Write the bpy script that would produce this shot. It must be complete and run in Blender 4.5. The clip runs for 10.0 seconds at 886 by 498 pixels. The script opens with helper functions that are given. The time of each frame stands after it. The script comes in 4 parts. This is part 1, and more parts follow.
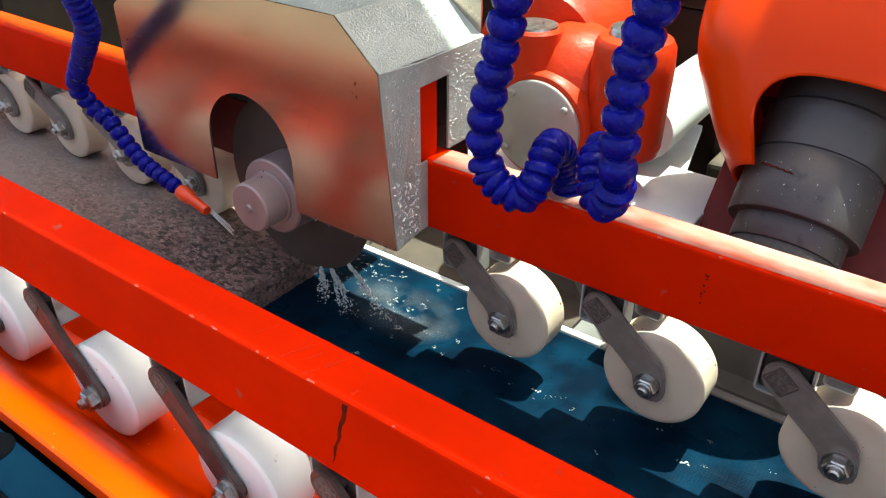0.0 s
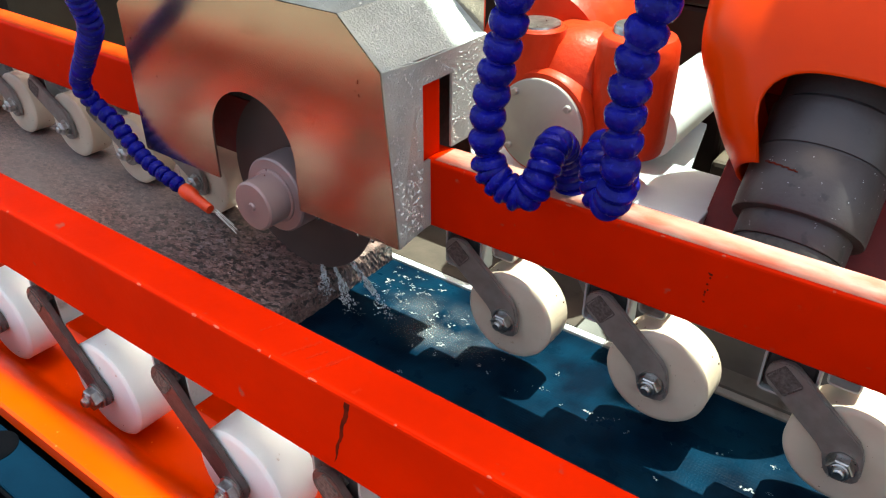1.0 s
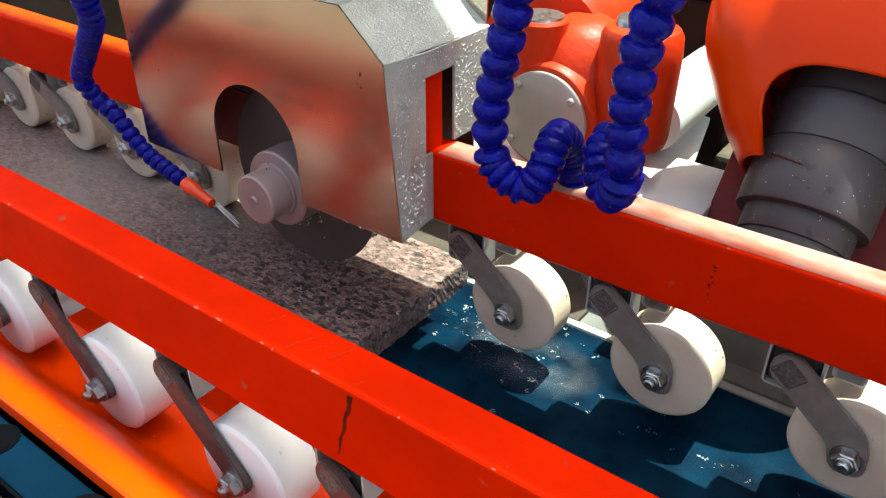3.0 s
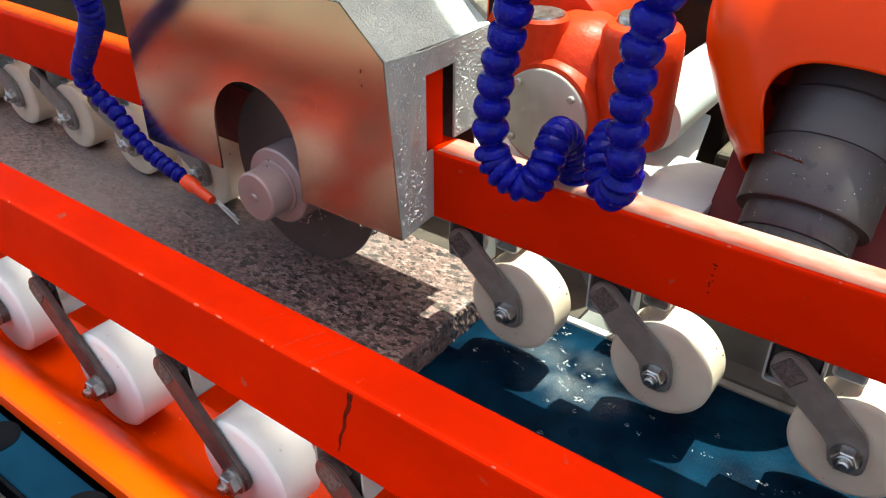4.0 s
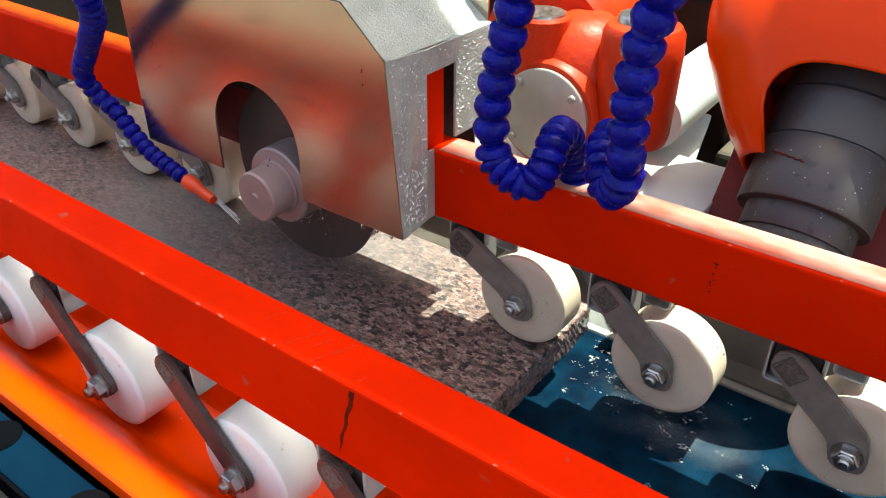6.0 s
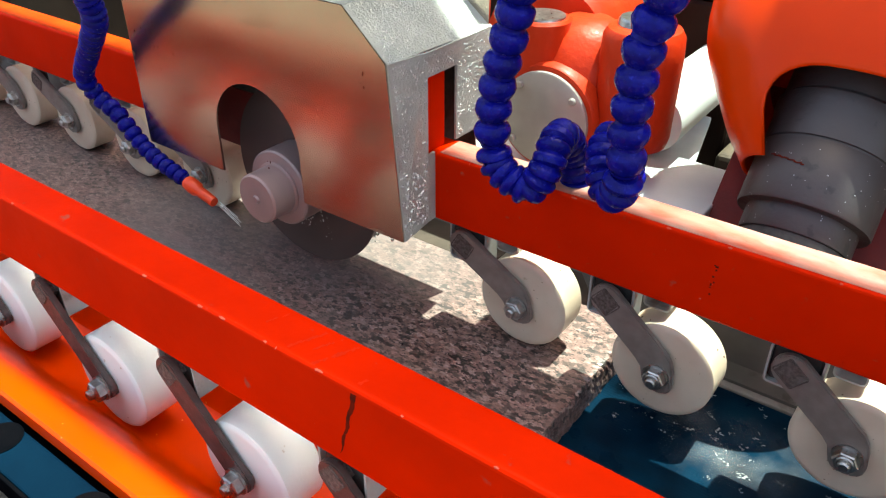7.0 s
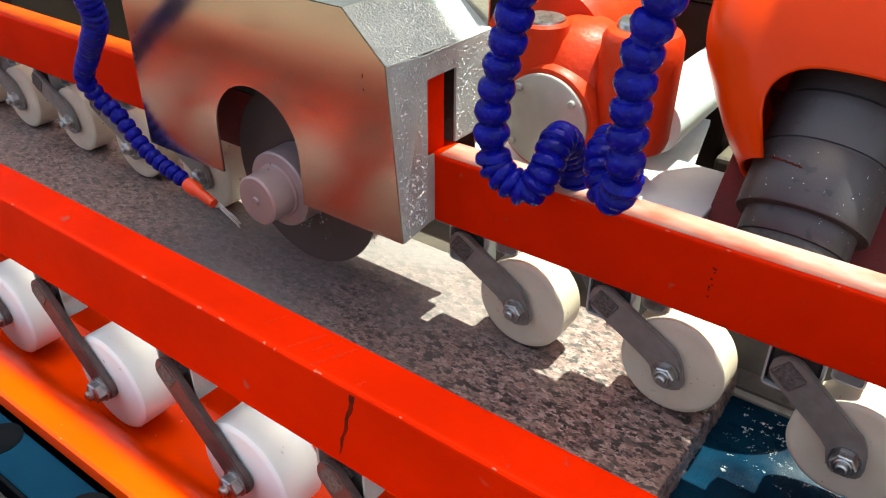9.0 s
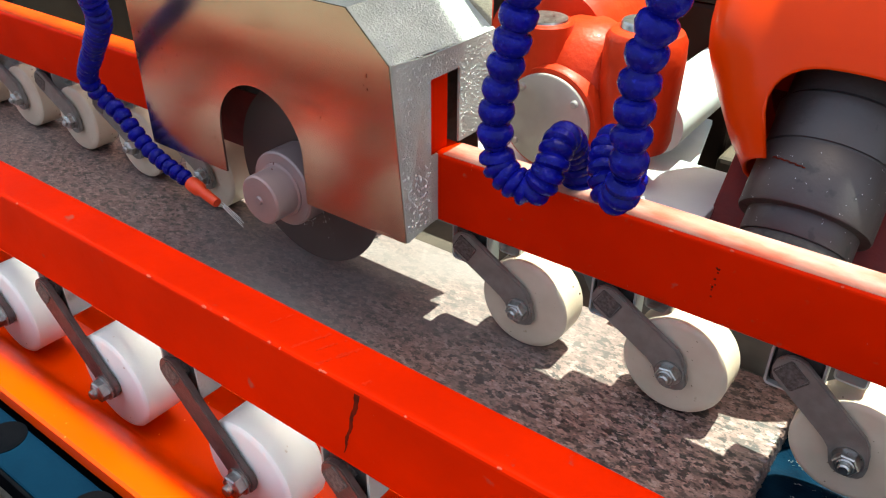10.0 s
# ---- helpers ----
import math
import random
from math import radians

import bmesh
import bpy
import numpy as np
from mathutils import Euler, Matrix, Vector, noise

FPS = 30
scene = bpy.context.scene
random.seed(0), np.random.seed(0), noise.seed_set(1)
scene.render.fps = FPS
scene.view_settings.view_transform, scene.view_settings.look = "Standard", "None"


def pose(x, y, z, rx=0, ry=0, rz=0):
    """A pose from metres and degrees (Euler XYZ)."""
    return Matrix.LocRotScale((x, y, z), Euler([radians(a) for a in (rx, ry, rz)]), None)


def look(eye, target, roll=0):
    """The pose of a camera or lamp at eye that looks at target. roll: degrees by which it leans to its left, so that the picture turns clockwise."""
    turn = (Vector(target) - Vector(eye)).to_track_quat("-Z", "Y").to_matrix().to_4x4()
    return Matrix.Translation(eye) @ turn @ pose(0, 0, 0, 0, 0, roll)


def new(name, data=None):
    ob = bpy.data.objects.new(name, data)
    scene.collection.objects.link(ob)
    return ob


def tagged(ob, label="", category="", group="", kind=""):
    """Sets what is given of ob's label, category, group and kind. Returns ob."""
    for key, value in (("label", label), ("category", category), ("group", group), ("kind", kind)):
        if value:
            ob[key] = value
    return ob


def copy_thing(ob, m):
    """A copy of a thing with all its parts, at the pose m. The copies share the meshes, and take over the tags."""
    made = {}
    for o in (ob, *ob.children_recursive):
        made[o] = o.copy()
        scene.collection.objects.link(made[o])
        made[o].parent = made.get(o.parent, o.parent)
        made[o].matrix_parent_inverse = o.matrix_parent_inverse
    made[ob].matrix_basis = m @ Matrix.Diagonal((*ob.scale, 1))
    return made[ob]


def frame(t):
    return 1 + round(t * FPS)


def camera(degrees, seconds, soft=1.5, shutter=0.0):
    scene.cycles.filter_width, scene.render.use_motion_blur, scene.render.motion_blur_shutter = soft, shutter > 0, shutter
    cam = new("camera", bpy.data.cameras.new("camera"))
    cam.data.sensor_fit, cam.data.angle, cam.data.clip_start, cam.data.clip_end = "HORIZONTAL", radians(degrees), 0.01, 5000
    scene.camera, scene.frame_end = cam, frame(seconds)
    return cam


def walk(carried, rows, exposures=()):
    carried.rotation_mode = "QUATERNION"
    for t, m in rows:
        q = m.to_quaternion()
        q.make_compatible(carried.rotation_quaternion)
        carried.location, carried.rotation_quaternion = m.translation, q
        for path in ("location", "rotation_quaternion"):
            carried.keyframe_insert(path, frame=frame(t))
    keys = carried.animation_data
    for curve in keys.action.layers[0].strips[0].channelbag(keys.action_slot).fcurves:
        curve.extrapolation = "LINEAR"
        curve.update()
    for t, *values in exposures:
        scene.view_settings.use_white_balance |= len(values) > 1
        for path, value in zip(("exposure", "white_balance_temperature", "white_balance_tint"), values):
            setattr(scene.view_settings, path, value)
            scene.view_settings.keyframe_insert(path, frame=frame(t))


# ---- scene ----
# ---- camera ----
cam = camera(58.46, 10.0, soft=1.2, shutter=0.5)
# seconds, eye, heading, dip and lean in degrees
CAMERA_ROWS = [
    (0, 0.3376, -0.4436, 0.4494, -36.072, 31.679, 0.297),
    (0.5, 0.3386, -0.4428, 0.4494, -36.222, 31.680, 0.184),
    (1, 0.3382, -0.4422, 0.4490, -36.458, 31.795, 0.075),
    (1.5, 0.3387, -0.4416, 0.4479, -36.586, 31.839, 0.007),
    (2, 0.3394, -0.4410, 0.4470, -36.608, 31.875, 0.012),
    (2.5, 0.3375, -0.4423, 0.4458, -36.592, 31.952, -0.028),
    (4, 0.3366, -0.4419, 0.4457, -36.595, 32.241, 0.066),
    (4.5, 0.3365, -0.4419, 0.4462, -36.673, 32.289, 0.040),
    (5, 0.3357, -0.4407, 0.4439, -36.624, 32.310, 0.099),
    (5.5, 0.3368, -0.4418, 0.4446, -36.627, 32.255, 0.013),
    (7, 0.3364, -0.4441, 0.4465, -36.580, 32.105, 0.069),
    (7.5, 0.3396, -0.4433, 0.4479, -36.572, 32.057, 0.098),
    (8, 0.3387, -0.4438, 0.4491, -36.551, 32.042, 0.161),
    (8.5, 0.3368, -0.4441, 0.4477, -36.500, 32.053, 0.176),
    (9, 0.3374, -0.4445, 0.4473, -36.568, 31.989, 0.206),
    (9.5, 0.3367, -0.4461, 0.4484, -36.579, 32.050, 0.244),
    (10, 0.3360, -0.4466, 0.4479, -36.580, 32.022, 0.288),
]


def camera_pose(x, y, z, heading, dip, lean):
    a, b = radians(heading), radians(dip)
    way = Vector((math.sin(a) * math.cos(b), math.cos(a) * math.cos(b), -math.sin(b)))
    return look((x, y, z), Vector((x, y, z)) + way, lean)


walk(cam, [(r[0], camera_pose(*r[1:])) for r in CAMERA_ROWS], exposures=[(0, 2.03, 7700, 3), (10, 2.03, 7700, 3)])

# ---- world and light ----
SUN_WAY = Vector((-0.09, -0.315, -1.0)).normalized()
world = bpy.data.worlds.new("world")
scene.world = world
world.use_nodes = True
wn = world.node_tree.nodes
sky = wn.new("ShaderNodeTexSky")
sky.sky_type, sky.sun_disc = "NISHITA", False
sky.sun_elevation = math.asin(-SUN_WAY.z)
sky.sun_rotation = math.atan2(-SUN_WAY.x, -SUN_WAY.y)
world.node_tree.links.new(sky.outputs[0], wn["Background"].inputs[0])
sky.dust_density, sky.ozone_density = 4.0, 0.6
wn["Background"].inputs[1].default_value = 0.13
sun = new("sun", bpy.data.lights.new("sun", "SUN"))
sun.data.energy, sun.data.angle, sun.data.color = 3.7, radians(0.6), (0.85, 1.0, 0.99)
sun.rotation_mode = "QUATERNION"
sun.rotation_quaternion = SUN_WAY.to_track_quat("-Z", "Y")
sun.location = (0, 1, 3)


# ---- materials ----
def material(name, base, rough=0.5, metal=0.0, tint=None, scale=60.0, amount=0.25, bump=0.1, bump_scale=400.0,
             rough_var=0.15, coat=0.0, spec=0.5, stretch=(1, 1, 1), stain=None, stain_scale=25.0, stain_low=0.58, stain_high=0.7):
    """A procedural surface: base colour mottled towards tint, stains, fine relief and uneven gloss."""
    m = bpy.data.materials.new(name)
    m.use_nodes = True
    nt = m.node_tree
    n, link = nt.nodes, nt.links.new
    b = n["Principled BSDF"]
    co, mp = n.new("ShaderNodeTexCoord"), n.new("ShaderNodeMapping")
    info, add = n.new("ShaderNodeObjectInfo"), n.new("ShaderNodeVectorMath")
    mp.inputs["Scale"].default_value = stretch
    link(co.outputs["Object"], add.inputs[0])
    link(info.outputs["Random"], add.inputs[1])
    link(add.outputs[0], mp.inputs[0])

    def noise_tex(s, detail=5.0):
        t = n.new("ShaderNodeTexNoise")
        t.inputs["Scale"].default_value, t.inputs["Detail"].default_value = s, detail
        link(mp.outputs[0], t.inputs["Vector"])
        return t

    def mix(fac, a, c):
        x = n.new("ShaderNodeMix")
        x.data_type = "RGBA"
        link(fac, x.inputs[0])
        for sock, v in ((x.inputs[6], a), (x.inputs[7], c)):
            if isinstance(v, tuple):
                sock.default_value = (*v, 1)
            else:
                link(v, sock)
        return x.outputs[2]

    def ramp(fac, lo, hi, top=1.0):
        r = n.new("ShaderNodeMapRange")
        for k, v in zip((1, 2, 3, 4), (lo, hi, 0.0, top)):
            r.inputs[k].default_value = v
        link(fac, r.inputs[0])
        return r.outputs[0]

    if tint is None:
        tint = tuple(c * (1 - amount) for c in base)
    col = mix(ramp(noise_tex(scale).outputs["Fac"], 0.35, 0.65), base, tint)
    fine = noise_tex(bump_scale)
    if stain:
        col = mix(ramp(noise_tex(stain_scale, 8.0).outputs["Fac"], stain_low, stain_high), col, stain)
    link(col, b.inputs["Base Color"])
    r = n.new("ShaderNodeMapRange")
    r.inputs[3].default_value, r.inputs[4].default_value = max(0.02, rough - rough_var), min(1, rough + rough_var)
    link(noise_tex(scale * 1.7, 6.0).outputs["Fac"], r.inputs[0])
    link(r.outputs[0], b.inputs["Roughness"])
    b.inputs["Metallic"].default_value = metal
    b.inputs["Specular IOR Level"].default_value = spec
    b.inputs["Coat Weight"].default_value = coat
    b.inputs["Coat Roughness"].default_value = 0.08
    bp = n.new("ShaderNodeBump")
    bp.inputs["Strength"].default_value, bp.inputs["Distance"].default_value = bump, 0.002
    link(fine.outputs["Fac"], bp.inputs["Height"])
    link(bp.outputs[0], b.inputs["Normal"])
    m["nodes"] = 1
    return m


RED = material("red_paint", (0.58, 0.0135, 0.0011), 0.55, tint=(0.50, 0.0110, 0.0009), scale=16, bump=0.08, bump_scale=260, spec=0.035,
               coat=0.0, stain=(0.36, 0.05, 0.03), stain_scale=70, stain_low=0.69, stain_high=0.75)
# dark red; on carriage plate and guard sheet the colour also holds shade
MAROON = material("dark_and_shaded_red", (0.16, 0.012, 0.01), 0.55, tint=(0.09, 0.012, 0.012), scale=30, bump=0.15, spec=0.3)
ORANGE = material("orange_paint", (0.66, 0.044, 0.0022), 0.33, tint=(0.60, 0.036, 0.0018), scale=9, bump=0.03, coat=0.04, spec=0.12, rough_var=0.08, stain=(0.78, 0.22, 0.06), stain_scale=170, stain_low=0.715, stain_high=0.74)
COWL = material("glossy_orange_paint", (0.56, 0.036, 0.0012), 0.4, tint=(0.50, 0.030, 0.001), scale=9, bump=0.02, coat=0.14, spec=0.08, rough_var=0.06)
CASTING = material("orange_casting", (0.50, 0.033, 0.008), 0.42, tint=(0.42, 0.024, 0.006), scale=30, bump=0.3, bump_scale=180, coat=0.05, spec=0.18)
STEEL = material("brushed_stainless", (0.60, 0.495, 0.40), 0.24, 1.0, tint=(0.40, 0.32, 0.26), scale=11, bump=0.012,
                 bump_scale=500, stretch=(0.25, 1, 1), rough_var=0.12, stain=(0.24, 0.18, 0.14), stain_scale=30, stain_low=0.62, stain_high=0.82)
WETSTEEL = material("wet_stainless", (0.44, 0.48, 0.46), 0.4, 0.35, tint=(0.34, 0.37, 0.355), scale=40, bump=0.6, bump_scale=520, rough_var=0.1)
PLATE = material("grey_plate", (0.42, 0.40, 0.38), 0.45, 0.5, tint=(0.34, 0.32, 0.3), scale=25, bump=0.05)
NYLON = material("white_nylon", (0.81, 0.87, 0.85), 0.4, tint=(0.77, 0.83, 0.80), scale=30, bump=0.06, stain=(0.45, 0.38, 0.28),
                 stain_scale=120, stain_low=0.7, stain_high=0.76)
CREAM_NYLON = material("aged_nylon", (0.60, 0.51, 0.41), 0.45, tint=(0.54, 0.44, 0.34), scale=30, bump=0.06, stain=(0.40, 0.30, 0.2), stain_scale=110, stain_low=0.7, stain_high=0.76)
ARM = material("dull_steel", (0.26, 0.235, 0.22), 0.5, 0.5, tint=(0.22, 0.19, 0.175), scale=90, bump=0.15, bump_scale=700)
DARKARM = material("dark_steel", (0.12, 0.085, 0.08), 0.45, 0.4, tint=(0.08, 0.055, 0.05), scale=90, bump=0.15, bump_scale=700)
ZINC = material("zinc", (0.5, 0.49, 0.47), 0.33, 1.0, tint=(0.33, 0.31, 0.3), scale=200, bump=0.1)
RUST = material("rusty_steel", (0.075, 0.055, 0.048), 0.8, 0.3, tint=(0.16, 0.13, 0.12), scale=420, bump=0.6, bump_scale=600)
# near-black for rubber, the spindle nose and the shade inside the guard
DARK = material("dark_rubber_and_shade", (0.025, 0.024, 0.024), 0.6, tint=(0.05, 0.045, 0.042), scale=150, bump=0.2)
BELL = material("grey_casting", (0.052, 0.044, 0.046), 0.45, 0.25, tint=(0.050, 0.042, 0.044), scale=35, bump=0.12, bump_scale=300,
                stain=(0.03, 0.028, 0.03), stain_scale=55, stain_low=0.64, stain_high=0.68)
# the brighter blue flecks stand for small wet highlights on the hoses
BLUE = material("blue_plastic", (0.0010, 0.0035, 0.21), 0.24, spec=0.12, tint=(0.002, 0.0035, 0.12), scale=90, bump=0.45, bump_scale=300,
                stain=(0.012, 0.022, 0.34), stain_scale=380, stain_low=0.60, stain_high=0.78)
BELT = material("blue_belt", (0.0004, 0.0165, 0.036), 0.30, tint=(0.0002, 0.0055, 0.014), scale=25, bump=0.35, bump_scale=45, rough_var=0.12, coat=0.0, spec=0.05)
def woven(m, pitch):
    """Adds the fine dimples of a textured belt to a material's relief."""
    n, link = m.node_tree.nodes, m.node_tree.links.new
    co, v, relief = n.new("ShaderNodeTexCoord"), n.new("ShaderNodeTexVoronoi"), n.new("ShaderNodeBump")
    v.inputs["Scale"].default_value, v.inputs["Randomness"].default_value = 1 / pitch, 0.15
    relief.inputs["Strength"].default_value, relief.inputs["Distance"].default_value = 0.3, 0.0006
    link(co.outputs["Object"], v.inputs["Vector"])
    link(v.outputs["Distance"], relief.inputs["Height"])
    b = n["Principled BSDF"]
    link(b.inputs["Normal"].links[0].from_socket, relief.inputs["Normal"])
    link(relief.outputs[0], b.inputs["Normal"])


woven(BELT, 0.0028)
BLUEFRAME = material("blue_frame_paint", (0.0005, 0.010, 0.023), 0.4, tint=(0.0003, 0.006, 0.015), scale=12, bump=0.08, spec=0.02)
DULLBLACK = material("black_plastic", (0.0015, 0.002, 0.003), 0.7, tint=(0.003, 0.003, 0.004), scale=40, bump=0.1, spec=0.0)
BLADE = material("blade_steel", (0.085, 0.060, 0.056), 0.5, 0.3, tint=(0.06, 0.042, 0.040), scale=20, bump=0.04)
HUB = material("pinkish_steel", (0.37, 0.24, 0.23), 0.45, 0.3, tint=(0.28, 0.2, 0.2), scale=30, bump=0.03)
GREY = material("grey_paint", (0.46, 0.46, 0.45), 0.5, tint=(0.36, 0.36, 0.34), scale=25, bump=0.1, stain=(0.2, 0.17, 0.14), stain_scale=40)
DARKBROWN = material("dark_brown_paint", (0.020, 0.009, 0.006), 0.5, spec=0.1, tint=(0.010, 0.005, 0.004), scale=10, bump=0.1)
BROWN = material("brown_stained", (0.085, 0.062, 0.040), 0.8, tint=(0.035, 0.025, 0.017), scale=14, bump=0.4, bump_scale=120)
CREAM = material("cream_paint", (0.55, 0.50, 0.40), 0.55, tint=(0.42, 0.38, 0.3), scale=25, bump=0.1, stain=(0.2, 0.16, 0.12), stain_scale=60)
DARKGREY = material("dark_grey_paint", (0.13, 0.13, 0.125), 0.55, tint=(0.08, 0.08, 0.075), scale=20, bump=0.1)
GREYWALL = material("worn_grey_paint", (0.24, 0.23, 0.215), 0.55, tint=(0.16, 0.155, 0.145), scale=25, bump=0.1, stain=(0.10, 0.08, 0.06), stain_scale=40)
DECK = material("beige_deck_paint", (0.075, 0.058, 0.047), 0.6, spec=0.2, tint=(0.05, 0.040, 0.033), scale=25, bump=0.1, stain=(0.035, 0.028, 0.022), stain_scale=40)
GRIME = material("grime", (0.06, 0.010, 0.006), 0.9, spec=0.03, tint=(0.13, 0.010, 0.004), scale=200, bump=0.3)
GRIT = material("dark_grit", (0.26, 0.19, 0.13), 0.8, tint=(0.16, 0.11, 0.08), scale=300, bump=0.2)
CHIP = material("chipped_paint", (0.60, 0.075, 0.045), 0.8, spec=0.05, tint=(0.5, 0.09, 0.06), scale=300, bump=0.2)
# the red paint in strong sun, with the sunlight mixed into an orange
SUNLIT_RED = material("sunlit_red_paint", (0.52, 0.050, 0.003), 0.5, tint=(0.46, 0.034, 0.002), scale=30, bump=0.1, spec=0.1)
# slightly deeper red for the slanting streaks on the near rail
STREAK = material("streak_red", (0.50, 0.014, 0.0015), 0.6, tint=(0.56, 0.017, 0.0014), scale=200, bump=0.2, spec=0.1)
SLURRY = material("stone_slurry", (0.43, 0.065, 0.035), 0.45, tint=(0.40, 0.16, 0.12), scale=60, bump=0.2, bump_scale=300, stretch=(0.5, 1, 1), stain=(0.36, 0.24, 0.21), stain_scale=55, stain_low=0.40, stain_high=0.70)
WHITE = material("white_paint", (0.62, 0.68, 0.69), 0.4, tint=(0.54, 0.60, 0.61), scale=20, bump=0.08)
CONCRETE = material("concrete", (0.15, 0.12, 0.09), 0.85, tint=(0.09, 0.07, 0.05), scale=9, bump=0.5, bump_scale=90)
NOZZLE = material("orange_plastic", (0.75, 0.06, 0.015), 0.4, tint=(0.62, 0.045, 0.01), scale=60, bump=0.05)


def granite_material():
    m = bpy.data.materials.new("wet_granite")
    m.use_nodes = True
    n, link = m.node_tree.nodes, m.node_tree.links.new
    b = n["Principled BSDF"]
    tc, co = n.new("ShaderNodeTexCoord"), n.new("ShaderNodeMapping")
    co.inputs["Scale"].default_value = (0.62, 1.0, 1.0)
    link(tc.outputs["Object"], co.inputs[0])

    def cells(s, ramp_rows):
        w = n.new("ShaderNodeTexNoise")
        w.inputs["Scale"].default_value = s * 1.6
        v = n.new("ShaderNodeVectorMath")
        v.operation = "MULTIPLY_ADD"
        v.inputs[1].default_value = (1.7 / s,) * 3
        t = n.new("ShaderNodeTexVoronoi")
        t.inputs["Scale"].default_value = s
        link(co.outputs[0], w.inputs["Vector"])
        link(w.outputs["Color"], v.inputs[0])
        link(co.outputs[0], v.inputs[2])
        link(v.outputs[0], t.inputs["Vector"])
        sep, r = n.new("ShaderNodeSeparateColor"), n.new("ShaderNodeValToRGB")
        link(t.outputs["Color"], sep.inputs[0])
        link(sep.outputs[0], r.inputs[0])
        r.color_ramp.interpolation = "CONSTANT"
        e = r.color_ramp.elements
        e[0].position, e[0].color = ramp_rows[0][0], (*ramp_rows[0][1], 1)
        e[1].position, e[1].color = ramp_rows[1][0], (*ramp_rows[1][1], 1)
        for p, c in ramp_rows[2:]:
            k = e.new(p)
            k.color = (*c, 1)
        return r.outputs[0]

    big = cells(300, [(0.0, (0.165, 0.098, 0.086)), (0.28, (0.215, 0.132, 0.116)), (0.46, (0.125, 0.076, 0.068)), (0.60, (0.25, 0.175, 0.158)),
                      (0.74, (0.020, 0.015, 0.014)), (0.89, (0.075, 0.050, 0.044))])
    small = cells(820, [(0.0, (1.0, 1.0, 1.0)), (0.4, (0.8, 0.78, 0.77)), (0.64, (0.22, 0.2, 0.2)), (0.76, (1.35, 1.3, 1.28)), (0.9, (0.95, 0.9, 0.88))])
    x = n.new("ShaderNodeMix")
    x.data_type, x.blend_type = "RGBA", "MULTIPLY"
    x.inputs[0].default_value = 1.0
    link(big, x.inputs[6])
    link(small, x.inputs[7])
    milk, cover, y = n.new("ShaderNodeTexNoise"), n.new("ShaderNodeMapRange"), n.new("ShaderNodeMix")
    milk.inputs["Scale"].default_value, milk.inputs["Detail"].default_value = 8, 5
    for k, v in zip((1, 2, 3, 4), (0.34, 0.62, 0.12, 0.84)):
        cover.inputs[k].default_value = v
    y.data_type = "RGBA"
    y.inputs[7].default_value = (0.200, 0.174, 0.172, 1)
    link(co.outputs[0], milk.inputs["Vector"])
    link(milk.outputs["Fac"], cover.inputs[0])
    # the film thins out towards the leading end
    axes, lead, film = n.new("ShaderNodeSeparateXYZ"), n.new("ShaderNodeMapRange"), n.new("ShaderNodeMath")
    film.operation = "MULTIPLY"
    for k, v in zip((1, 2, 3, 4), (-0.30, -0.09, 1.0, 0.06)):
        lead.inputs[k].default_value = v
    link(tc.outputs["Object"], axes.inputs[0])
    link(axes.outputs[0], lead.inputs[0])
    link(cover.outputs[0], film.inputs[0])
    # and lies thinner again further back, ahead of the saw
    tail, both = n.new("ShaderNodeMapRange"), n.new("ShaderNodeMath")
    both.operation = "MULTIPLY"
    for k, v in zip((1, 2, 3, 4), (-0.62, -0.40, 0.35, 1.0)):
        tail.inputs[k].default_value = v
    link(axes.outputs[0], tail.inputs[0])
    link(lead.outputs[0], both.inputs[0])
    link(tail.outputs[0], both.inputs[1])
    link(both.outputs[0], film.inputs[1])
    link(film.outputs[0], y.inputs[0])
    link(x.outputs[2], y.inputs[6])
    link(y.outputs[2], b.inputs["Base Color"])
    g, mr = n.new("ShaderNodeTexNoise"), n.new("ShaderNodeMapRange")
    g.inputs["Scale"].default_value = 40
    mr.inputs[3].default_value, mr.inputs[4].default_value = 0.28, 0.46
    b.inputs["Specular IOR Level"].default_value = 1.0
    link(co.outputs[0], g.inputs["Vector"])
    link(g.outputs["Fac"], mr.inputs[0])
    link(mr.outputs[0], b.inputs["Roughness"])
    bp, fine = n.new("ShaderNodeBump"), n.new("ShaderNodeTexNoise")
    fine.inputs["Scale"].default_value = 500
    bp.inputs["Strength"].default_value, bp.inputs["Distance"].default_value = 0.25, 0.001
    link(co.outputs[0], fine.inputs["Vector"])
    link(fine.outputs["Fac"], bp.inputs["Height"])
    link(bp.outputs[0], b.inputs["Normal"])
    return m


GRANITE = granite_material()


# ---- mesh helpers ----
def part(name, bm, mat, parent=None, label="", smooth=False):
    """Links a bmesh as one mesh object under a thing or a part."""
    me = bpy.data.meshes.new(name)
    bmesh.ops.recalc_face_normals(bm, faces=bm.faces)
    for f in bm.faces:
        f.smooth = smooth
    if smooth:
        for e in bm.edges:
            if len(e.link_faces) == 2 and e.calc_face_angle(0) > radians(38):
                e.smooth = False
    bm.to_mesh(me)
    bm.free()
    me.materials.append(mat)
    ob = new(name, me)
    if parent:
        ob.parent = parent
    return tagged(ob, label)


def thing(name, at, label, category, group="", kind=""):
    ob = new(name)
    ob.empty_display_size = 0.02
    ob.location = at
    return tagged(ob, label, category, group, kind)


